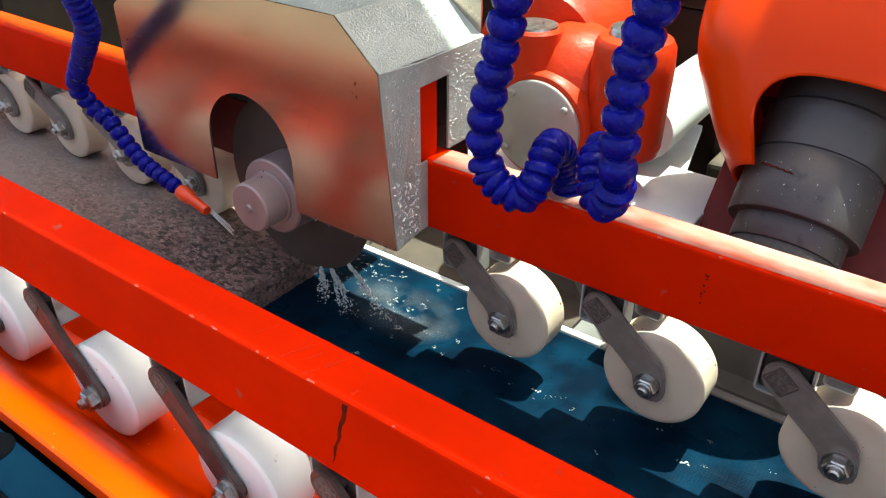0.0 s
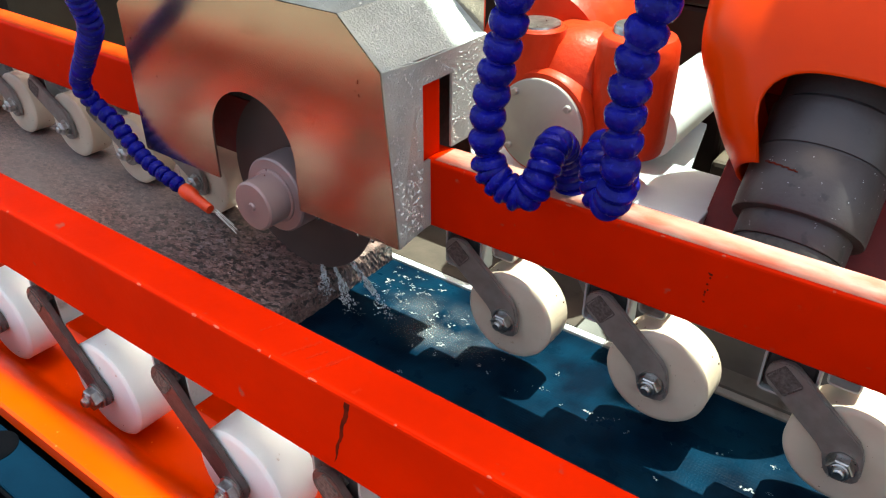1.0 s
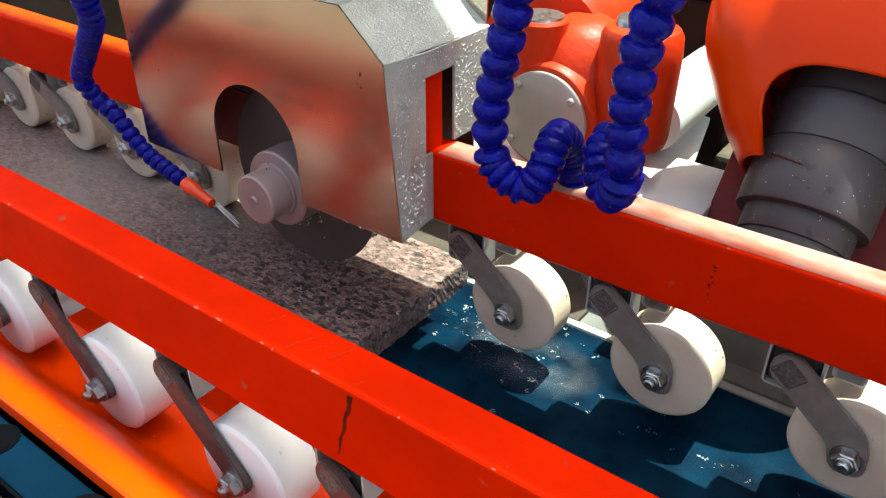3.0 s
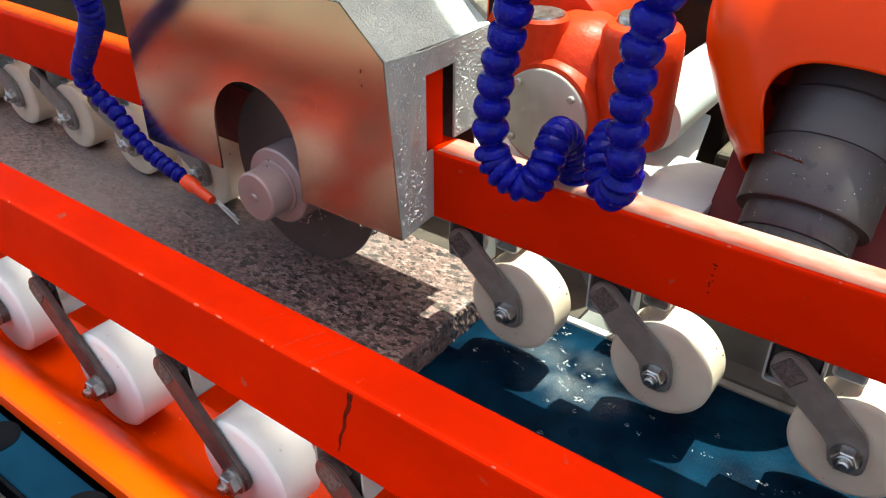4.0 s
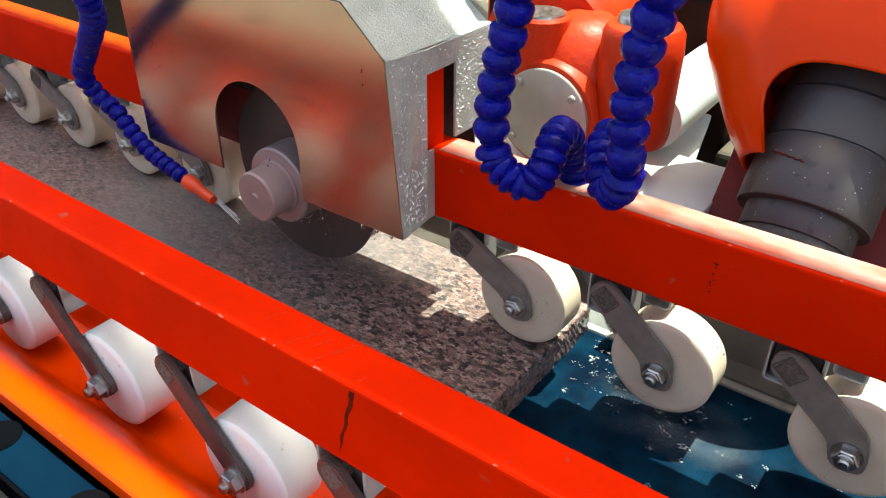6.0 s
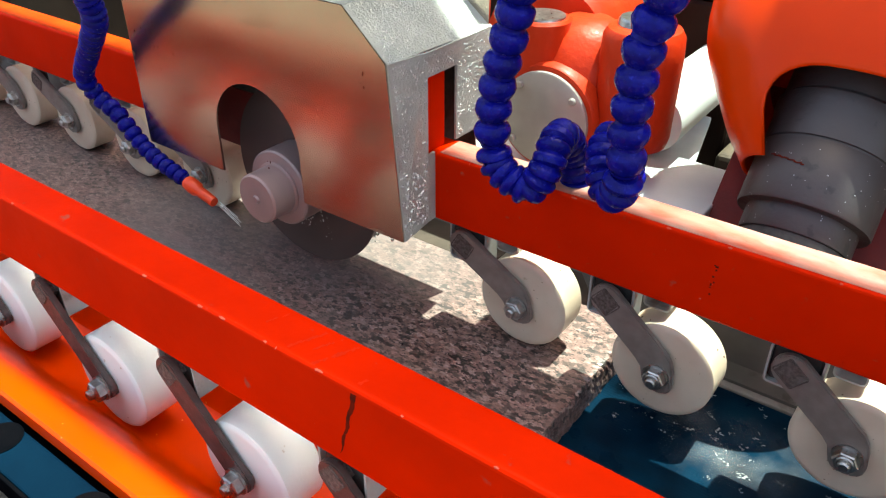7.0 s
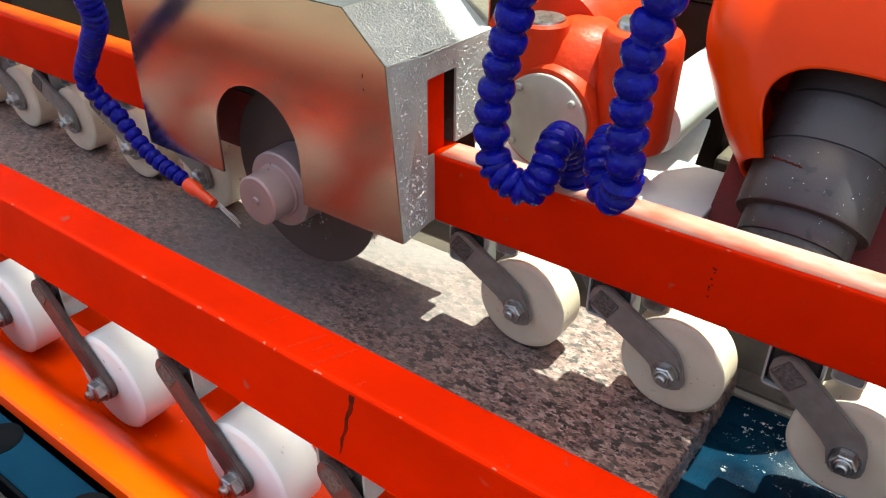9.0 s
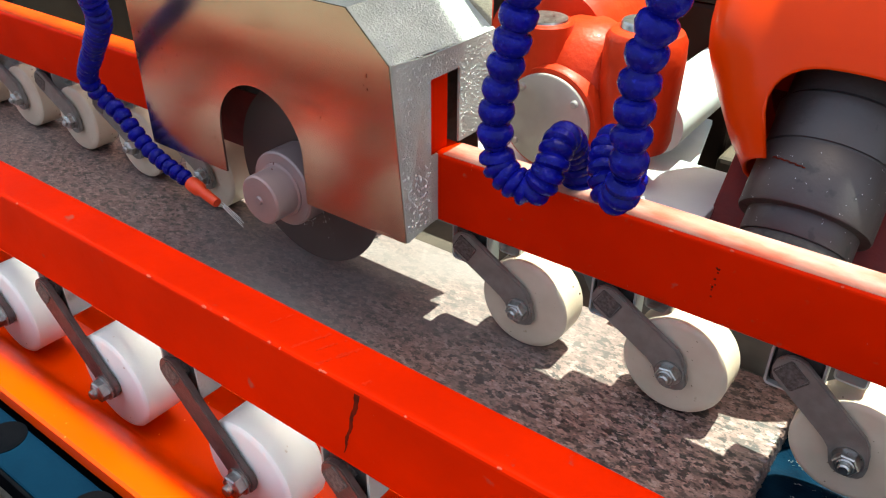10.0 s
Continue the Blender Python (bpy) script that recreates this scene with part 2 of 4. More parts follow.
def box(lo, hi, bevel=0.0, seg=2, bm=None):
    own = bmesh.new()
    bmesh.ops.create_cube(own, size=1)
    c, s = (Vector(lo) + Vector(hi)) / 2, Vector(hi) - Vector(lo)
    for v in own.verts:
        v.co = Vector((v.co.x * s.x, v.co.y * s.y, v.co.z * s.z)) + c
    if bevel:
        bmesh.ops.bevel(own, geom=own.edges, offset=bevel, segments=seg, affect="EDGES", profile=0.5)
    return joined(own, bm)


def joined(own, bm=None):
    if bm is None:
        return own
    me = bpy.data.meshes.new("tmp")
    own.to_mesh(me)
    own.free()
    bm.from_mesh(me)
    bpy.data.meshes.remove(me)
    return bm


def turned(profile, steps=48, axis="Z", at=(0, 0, 0), bm=None, closed=False):
    """A lathe body: profile of (radius, height) along an axis."""
    own = bmesh.new()
    rings = []
    for r, h in profile:
        ring = []
        for k in range(steps):
            a = 2 * math.pi * k / steps
            p = (r * math.cos(a), r * math.sin(a), h)
            if axis == "Y":
                p = (p[0], p[2], p[1])
            elif axis == "X":
                p = (p[2], p[0], p[1])
            ring.append(own.verts.new(Vector(p) + Vector(at)))
        rings.append(ring)
    pairs = list(zip(rings, rings[1:]))
    if closed:
        pairs.append((rings[-1], rings[0]))
    for a, b in pairs:
        for k in range(steps):
            own.faces.new((a[k], a[(k + 1) % steps], b[(k + 1) % steps], b[k]))
    if not closed:
        own.faces.new(rings[0])
        own.faces.new(rings[-1])
    bmesh.ops.recalc_face_normals(own, faces=own.faces)
    return joined(own, bm)


def prism(outline, lo, hi, axis="Y", bevel=0.0, bm=None):
    """A plate: a flat outline given thickness along an axis."""
    own = bmesh.new()
    put = {"Y": lambda a, b, h: (a, h, b), "X": lambda a, b, h: (h, a, b), "Z": lambda a, b, h: (a, b, h)}[axis]
    v0 = [own.verts.new(put(a, b, lo)) for a, b in outline]
    v1 = [own.verts.new(put(a, b, hi)) for a, b in outline]
    n = len(outline)
    caps = [own.faces.new(v0), own.faces.new(list(reversed(v1)))]
    for k in range(n):
        own.faces.new((v0[k], v0[(k + 1) % n], v1[(k + 1) % n], v1[k]))
    bmesh.ops.recalc_face_normals(own, faces=own.faces)
    if bevel:
        bmesh.ops.bevel(own, geom=[e for f in caps for e in f.edges], offset=bevel, segments=2, affect="EDGES")
    bmesh.ops.triangulate(own, faces=[f for f in own.faces if len(f.verts) > 4])
    return joined(own, bm)


def smooth_path(points, steps=8):
    """Points along a rounded line through the given ones."""
    ps = [Vector(p) for p in points]
    ps = [2 * ps[0] - ps[1]] + ps + [2 * ps[-1] - ps[-2]]
    out = []
    for a, b, c, d in zip(ps, ps[1:], ps[2:], ps[3:]):
        for k in range(steps):
            t = k / steps
            out.append(0.5 * ((2 * b) + (c - a) * t + (2 * a - 5 * b + 4 * c - d) * t * t + (3 * b - a - 3 * c + d) * t ** 3))
    out.append(ps[-2])
    return out


def tube(path, radius, steps=12, bm=None):
    own = bmesh.new()
    rings = []
    ref = Vector((0.2, 1, 0.1)).normalized()
    for k, p in enumerate(path):
        d = (path[min(k + 1, len(path) - 1)] - path[max(k - 1, 0)]).normalized()
        u = (ref - d * ref.dot(d)).normalized()
        w = d.cross(u)
        r = radius(k / (len(path) - 1)) if callable(radius) else radius
        rings.append([own.verts.new(p + r * (math.cos(2 * math.pi * j / steps) * u + math.sin(2 * math.pi * j / steps) * w)) for j in range(steps)])
    for a, b in zip(rings, rings[1:]):
        for j in range(steps):
            own.faces.new((a[j], a[(j + 1) % steps], b[(j + 1) % steps], b[j]))
    own.faces.new(rings[0])
    own.faces.new(rings[-1])
    return joined(own, bm)


# ---- rails, belt and bed ----
def rail(name, y0, label):
    r = thing(name, (0, y0, 0.1256), label, "rail", "roller rails")
    part("tube", box((-1.6, 0, 0), (0.9, 0.03, 0.059), 0.0028, 3), RED, r)
    return r


def grime_run():
    """A dark run of grime down the front of the near rail."""
    bm = bmesh.new()
    rows = []
    for k in range(33):
        z = 0.008 + k * 0.0015
        w = 0.0009 + 0.0003 * math.sin(k * 0.5) * math.sin(k * 1.3) + 0.0009 * (k / 32) ** 2
        if k < 6:
            w *= (k + 1) / 7
        x = 0.1165 + 0.27 * (z - 0.008) + 0.0005 * math.sin(k * 0.55)
        rows.append([bm.verts.new((x + e * w * (1 if e < 0 else 1.3), y, z)) for e, y in ((-1, 0.0004), (-0.8, -0.0002), (0.8, -0.0002), (1, 0.0004))])
    for lo, hi in zip(rows, rows[1:]):
        for i in range(4):
            bm.faces.new((lo[i], lo[(i + 1) % 4], hi[(i + 1) % 4], hi[i]))
    bm.faces.new(rows[0])
    bm.faces.new(rows[-1])
    return bm


def top_streaks():
    """Faint slanting streaks across the top of the near rail."""
    bm = bmesh.new()
    for x, y0, y1, w in ((0.080, 0.004, 0.026, 0.0012), (0.092, 0.010, 0.027, 0.0009), (0.100, 0.002, 0.026, 0.0016), (0.128, 0.003, 0.012, 0.0012), (0.055, 0.012, 0.025, 0.0007)):
        n = int((y1 - y0) / 0.0016)
        for k in range(n):
            if rust.random() < 0.1:
                continue
            y = y0 + k * 0.0016
            cx, h = x + 0.45 * (y - y0) + rust.uniform(-0.0005, 0.0005), w * rust.uniform(0.3, 1.0)
            box((cx - h, y, 0.0588), (cx + h, y + 0.0017, 0.05915), bm=bm)
    return bm


rust = random.Random(21)


def chips(xs, y, z, rng):
    bm = bmesh.new()
    for x in xs:
        own = bmesh.new()
        bmesh.ops.create_icosphere(own, subdivisions=1, radius=1)
        l = rng.uniform(0.0005, 0.0036)
        for v in own.verts:
            v.co = Vector((x + v.co.x * l, y + v.co.y * 0.0011 * rng.uniform(0.6, 1.4), z + v.co.z * 0.0009))
        joined(own, bm)
    return bm


back_rail = rail("rail", 0.0, "red painted steel box rail with a wet worn top")
near_rail = rail("rail", -0.238, "red painted steel box rail with chipped edges beside the belt")

wear, RUST_X = random.Random(3), 0.2241
part("slurry_film", box((0.002, 0.0022, 0.0588), (0.88, 0.0285, 0.0595), 0.0004, 1), SLURRY, back_rail, "pale dried stone slurry on the top")
# thin orange sheet stands for sunlight on the red top
part("faded_top", box((-1.58, 0.0026, 0.0588), (-0.33, 0.0285, 0.0594), 0.0003, 1), SUNLIT_RED, back_rail, "red top coloured orange where the sun falls")
part("grime_line", grime_run(), GRIME, near_rail, "dark run of grime")
part("dirt_streak", top_streaks(), STREAK, near_rail, "faint dark streaks")["kind"] = "stuff"
part("chipped_edge", chips([wear.uniform(-0.5, 0.35) for _ in range(9)] + [wear.gauss(0.10, 0.018) for _ in range(6)], 0.0011, 0.0578, wear), CHIP, near_rail, "pale chipped paint along the edge")["kind"] = "stuff"
part("chipped_edge", chips([wear.uniform(-0.3, 0.5) for _ in range(14)], 0.0010, 0.0578, wear), CHIP, back_rail, "pale chipped paint along the edge")["kind"] = "stuff"
marks_bm = bmesh.new()
for _ in range(9):
    x, z, w, h = wear.gauss(RUST_X, 0.0012), wear.uniform(0.018, 0.046), wear.uniform(0.0003, 0.0008), wear.uniform(0.0004, 0.0014)
    box((x - w, -0.0002, z - h), (x + w, 0.0004, z + h), 0.0001, 1, marks_bm)
part("rust_mark", marks_bm, GRIME, back_rail, "small dark rust marks")["kind"] = "stuff"

belt = tagged(part("conveyor_belt", box((-1.6, -0.172, -0.014), (0.9, 0.1003, -0.006), 0.002), BELT), "dark blue rubber conveyor belt, wet and glossy", "conveyor belt", kind="structure")
edge = tagged(part("belt_edge_strip", box((-1.6, 0.1005, -0.016), (0.118, 0.108, -0.004), 0.001), WHITE), "white strip along the edge of the belt", "trim", kind="structure")
far_edge = tagged(part("belt_edge_strip", box((0.1185, 0.1005, -0.016), (0.9, 0.108, -0.004), 0.001), GREYWALL), "grey worn strip along the edge of the belt", "trim", kind="structure")
bed = tagged(part("machine_bed", box((-1.6, 0.1083, -0.05), (0.9, 0.30, -0.0085), 0.002), DARKGREY), "dark steel machine bed beside the belt", "machine bed", kind="structure")
def bent_sheet(line, t):
    """Outline of a bent sheet: a rounded line given thickness t to its left."""
    ps = [Vector((p[0], p[1])) for p in line]
    back = []
    for k, p in enumerate(ps):
        d = (ps[min(k + 1, len(ps) - 1)] - ps[max(k - 1, 0)]).normalized()
        back.append(p + t * Vector((-d.y, d.x)))
    return [(p.x, p.y) for p in ps] + [(p.x, p.y) for p in reversed(back)]


SILL_LINE = [(-0.1745, 0.029), (-0.1745, 0.006), (-0.1775, 0.001), (-0.183, -0.001), (-0.222, -0.001), (-0.230, 0.0015), (-0.236, 0.007), (-0.2615, 0.052), (-0.2660, 0.0590), (-0.2715, 0.0645), (-0.2785, 0.0680), (-0.2865, 0.0698),
             (-0.2945, 0.0705), (-0.2965, 0.0690), (-0.2972, 0.0660), (-0.2972, 0.0585)]
sill = tagged(part("side_plate", prism(bent_sheet(SILL_LINE, 0.0025), -1.6, 0.9, "X", 0.0), ORANGE, None, "", True),
              "orange painted steel side plate bent up beside the rollers", "machine frame", kind="structure")
lower = thing("side_channel", (0, -0.3135, 0.044), "blue painted steel channel with round dark discs below the side plate", "machine frame", kind="structure")
part("channel_top", box((-1.6, -0.0165, 0.0), (0.9, 0.0125, 0.014), 0.0015), BLUEFRAME, lower)
part("edge_seal", box((-1.6, -0.0195, -0.004), (0.9, -0.0168, 0.0150), 0.001), DULLBLACK, lower, "black rubber edge")
# row of flat near-black discs on the channel top
for k in range(9):
    part("plug", turned([(0.0150, 0.0), (0.0150, 0.0005), (0.0143, 0.0009)], 32, "Z", (-0.1277 + 0.1004 * (k - 5), -0.0015, 0.0140)), DULLBLACK, lower, "flat round dark disc", True)
inner_frame = tagged(part("inner_frame", box((-1.6, -0.3008, -0.03), (0.9, -0.276, 0.046), 0.002), DULLBLACK), "black frame member under the side plate", "machine frame", kind="structure")
lower_frame = tagged(part("lower_frame", box((-1.6, -0.46, -0.03), (0.9, -0.3336, 0.034), 0.003), BROWN), "brown dirty steel frame below the blue channel", "machine frame", kind="structure")
deck_line = [(-1.6, 0.1085), (0.085, 0.1085), (0.085, 0.142)] + [(0.070 + 0.015 * math.cos(radians(a)), 0.142 + 0.015 * math.sin(radians(a))) for a in (15, 30, 45, 60, 75)] + [(0.070, 0.157), (0.05, 0.18), (-1.6, 0.18)]
deck = tagged(part("bed_deck", prism(deck_line, -0.0084, -0.0040, "Z"), DECK), "beige grey steel deck plate with a rounded corner beside the belt", "machine bed", kind="structure")
ledge = tagged(part("bed_lip", box((0.13, 0.1085, -0.002), (0.9, 0.1093, 0.016)), GREYWALL), "grey steel lip along the foot of the bed wall", "trim", kind="structure")
ledge = tagged(part("bed_ledge", box((0.125, 0.1085, -0.0084), (0.9, 0.121, 0.070), 0.001), DARKGREY), "dark steel wall of the bed behind the rollers", "machine bed", kind="structure")
ledge_top = tagged(part("bed_ledge", box((0.125, 0.104, 0.0705), (0.9, 0.121, 0.080), 0.001), CREAM), "cream painted ledge on the bed wall", "trim", kind="structure")
ground = tagged(part("ground", box((-40, -40, -0.92), (40, 40, -0.90)), CONCRETE), "brown concrete workshop floor", "ground", kind="structure")

# ---- granite slab ----
SLAB_END0, SLAB_SPEED = -0.172, 0.0453
SLAB_ROWS = [(0, -0.174), (1, -0.128), (2.5, -0.057), (5, 0.055), (7.5, 0.168), (8.5, 0.213), (9.5, 0.2605), (10, 0.285)]
chip_rng = random.Random(31)


def stone_slab(y0, y1, z0, z1, back):
    """A sawn slab with a rough broken leading face and chipped arrises."""
    bm = bmesh.new()
    cols, levels = 110, 7
    ys = [y0 + (y1 - y0) * k / cols for k in range(cols + 1)]
    rough = [[0.0016 * (chip_rng.random() - 0.5) for _ in range(levels + 1)] for _ in ys]
    deep = 0.0
    rows = []
    for k, y in enumerate(ys):
        deep = 0.7 * deep + 0.3 * chip_rng.uniform(-0.0011, 0.0011)
        bite = 0.0016 * max(0.0, chip_rng.gauss(-0.2, 0.8))
        col = [(back, z1), (-0.03, z1), (-0.0045 - bite, z1), (-0.0014 - bite + deep, z1 - 0.0004 - 0.25 * bite)]
        for j in range(levels + 1):
            z = z1 - 0.0016 - 0.4 * bite * (j == 0) - (z1 - z0 - 0.0016) * j / levels
            col.append((rough[k][j] + deep - 0.0004 * (j == 0) - 0.5 * bite * (j == 0), z))
        col.append((back, z0))
        rows.append([bm.verts.new((x, y, z)) for x, z in col])
    n = len(rows[0])
    for p, q in zip(rows, rows[1:]):
        for j in range(n):
            bm.faces.new((p[j], p[(j + 1) % n], q[(j + 1) % n], q[j]))
    for cap in (rows[0], rows[-1]):
        bmesh.ops.triangulate(bm, faces=[bm.faces.new(cap)])
    return bm


slab = tagged(part("granite_slab", stone_slab(-0.170, 0.0985, -0.006, 0.0225, -1.30), GRANITE), "wet speckled pink-grey granite slab with a rough broken end", "stone slab")


# ---- press rollers ----
R_WHEEL = 0.040


def rounded(x0, z0, x1, z1, r):
    """Outline of a square with rounded corners."""
    out = []
    for cx, cz, a0 in ((x1 - r, z1 - r, 0), (x0 + r, z1 - r, 90), (x0 + r, z0 + r, 180), (x1 - r, z0 + r, 270)):
        out += [(cx + r * math.cos(radians(a0 + 22.5 * k)), cz + r * math.sin(radians(a0 + 22.5 * k))) for k in range(5)]
    return out


def square_tube(x0, z0, x1, z1, y0, y1, r=0.004, t=0.0016):
    """A short length of square tube with rounded corners, open along y."""
    bm = bmesh.new()
    rings = []
    for pts, y in ((rounded(x0, z0, x1, z1, r), y0), (rounded(x0, z0, x1, z1, r), y1),
                   (rounded(x0 + t, z0 + t, x1 - t, z1 - t, r - t), y1), (rounded(x0 + t, z0 + t, x1 - t, z1 - t, r - t), y0)):
        rings.append([bm.verts.new((x, y, z)) for x, z in pts])
    n = len(rings[0])
    for p, q in zip(rings, rings[1:] + rings[:1]):
        for k in range(n):
            bm.faces.new((p[k], p[(k + 1) % n], q[(k + 1) % n], q[k]))
    return bm


def straight_arm(ax, az, half):
    """A bar with round ends from the pivot to the axle."""
    d = Vector((ax, az)).normalized()
    side = Vector((-d.y, d.x))
    out = []
    for c, r, a0 in (((0, 0), half, 90), ((ax, az), half - 0.0005, -90)):
        for k in range(11):
            a = radians(a0 + 180 * k / 10)
            out.append(Vector(c) + r * (math.cos(a) * d + math.sin(a) * side) + (0.0025 * side if c != (0, 0) else Vector((0, 0))))
    return out


def bent_arm():
    """A bar that slopes down from a round pivot end and bends upright at the axle."""
    d = Vector((0.77, -0.64)).normalized()
    side = Vector((-d.y, d.x))
    out = [0.0132 * (math.cos(radians(a)) * d + math.sin(radians(a)) * side) + Vector((0.001, 0.0005)) for a in range(100, 262, 20)]
    out += [Vector(p) for p in ((0.0225, -0.0335), (0.0300, -0.0400), (0.0345, -0.0455), (0.0362, -0.0520), (0.0378, -0.0575), (0.0405, -0.0612), (0.0450, -0.0632), (0.0520, -0.0628),
                                (0.0572, -0.0610), (0.0598, -0.0575), (0.0606, -0.0520), (0.0595, -0.0410), (0.0572, -0.0330), (0.0535, -0.0270), (0.0480, -0.0225))]
    return out


def roller(at, ax, az, label, half=0.0135, steel=None, nylon=None, outline=None):
    """at: the pivot of the arm; ax, az: the axle seen from the pivot."""
    u = thing("press_roller", at, label, "roller", "press rollers under the rails")
    part("housing", square_tube(-0.0165, -0.0195, 0.0195, 0.0150, 0.0070, 0.024), GREY, u, "square steel tube housing with rounded corners")
    part("rubber_spring", box((-0.0148, 0.0095, -0.0178), (0.0178, 0.0225, 0.0133), 0.002, 1), DARK, u, "black rubber spring")
    part("mount_block", box((-0.012, 0.009, 0.0151), (0.015, 0.024, 0.0237)), DARKARM, u, "dark steel block under the rail")
    cover = square_tube(0.0225, -0.0035, 0.044, 0.0150, 0.0180, 0.046, 0.004, 0.0014)
    box((0.024, 0.020, 0.0151), (0.042, 0.044, 0.0237), bm=cover)
    part("cover_channel", cover, GREY, u, "pale steel channel beside the housing")
    d = Vector((0.77, -0.64)).normalized()
    side = Vector((-d.y, d.x))
    h = half * 0.56
    sq = [Vector((c, e)) for c, e in ((-0.85 * h, -h), (1.25 * h, -0.9 * h), (1.1 * h, h), (-h, 0.9 * h))]
    arm = part("arm", prism(outline or straight_arm(ax, az, half), 0.0, 0.005, "Y", 0.0009), steel or ARM, u, "grey steel swing arm")
    shaft_end = part("square_shaft", prism([v.x * d + v.y * side for v in sq], -0.0005, 0.012, "Y", 0.0), RUST, arm, "rough square shaft end")
    q = square_tube(-h * 1.1, -h * 1.05, h * 1.35, h * 1.1, -0.0008, 0.001, 0.0016, 0.0008)
    bmesh.ops.transform(q, matrix=Matrix.Rotation(math.atan2(0.64, 0.77), 4, "Y"), verts=q.verts)
    part("shaft_rim", q, RUST, arm, "worn rim round the square shaft")
    wide = 0.034 if nylon else 0.031
    w = turned([(0.010, 0.0), (0.0355, 0.0), (0.0385, 0.0006), (R_WHEEL, 0.0022), (R_WHEEL, wide - 0.0022), (0.0385, wide - 0.0006), (0.0355, wide), (0.010, wide)],
               72, "Y", closed=True)
    wheel = part("wheel", w, nylon or CREAM_NYLON, arm, "white nylon wheel" if nylon else "cream nylon wheel", True)
    wheel.location = (ax, 0.0065, az)
    pits = bmesh.new()
    for _ in range(2 if nylon else 11):
        a, r, l = rust.uniform(0, 6.28), rust.uniform(0.016, 0.036), rust.uniform(0.0002, 0.0007)
        p = Vector((r * math.cos(a), -0.0001, r * math.sin(a)))
        box(p - Vector((l, 0.0, l * 0.6)), p + Vector((l, 0.0003, l * 0.6)), bm=pits)
    for _ in range(2 if nylon else 8):
        a, y, l = rust.uniform(0, 6.28), rust.uniform(0.005, 0.03), rust.uniform(0.0004, 0.0011)
        n = Vector((math.cos(a), 0, math.sin(a)))
        p = n * R_WHEEL + Vector((0, y, 0))
        box(p - Vector((l, l, l)) * 0.6, p + Vector((l, l, l)) * 0.6, bm=pits)
    part("wheel_pits", pits, GRIT, wheel, "small dark dents and grit")["kind"] = "stuff"
    b = turned([(0.0100, -0.0015), (0.0100, 0.0)], 24, "Y", (ax, 0, az))
    turned([(0.0076, -0.0080), (0.0086, -0.0070), (0.0086, -0.0015)], 6, "Y", (ax, 0, az), b)
    turned([(0.0052, -0.0088), (0.0060, -0.0080)], 20, "Y", (ax, 0, az), b)
    turned([(0.0030, -0.0125), (0.0040, -0.0113), (0.0040, -0.008)], 16, "Y", (ax, 0, az), b)
    part("axle_bolt", b, ZINC, arm, "zinc-plated hex nut and bolt")
    part("spacer", turned([(0.009, 0.0), (0.009, 0.003)], 20, "Y", (ax, 0.0045, az)), ARM, arm)
    return u


PIVOT_Z = 0.102
BACK_ARM, NEAR_ARM = (0.048, -0.0475), (0.0555, -0.063)
back_x = [-0.873, -0.75, -0.626, -0.502, -0.378, 0.0185, 0.1485, 0.2825, 0.4165]
BACK_LABEL = "cream nylon press roller on a steel swing arm"
first = roller((back_x[0], 0.010, PIVOT_Z), *BACK_ARM, BACK_LABEL, outline=bent_arm())
back_rollers = [first] + [copy_thing(first, Matrix.Translation((x, 0.010, PIVOT_Z))) for x in back_x[1:]]
near_x = [-0.635, -0.486, -0.337, -0.188, -0.0385, 0.1071, 0.253, 0.40]
near_first = roller((near_x[0], -0.238, 0.108), *NEAR_ARM, "white nylon press roller hanging over the orange side plate", 0.0108, DARKARM, NYLON)
near_rollers = [near_first] + [copy_thing(near_first, Matrix.Translation((x, -0.238, 0.108))) for x in near_x[1:]]


# ---- saw head ----
def corner_lean(y, z):
    """How far the guard's front corner stands out of plumb at a place."""
    side = min(1.0, max(0.0, (-0.0095 - y) / 0.036))
    out = 0.0048 - 0.0118 * (z - 0.1277) / 0.138
    if z > 0.2657:
        out = -0.0070 * (1 - 0.55 * (z - 0.2657) / 0.0343)
    return out * side


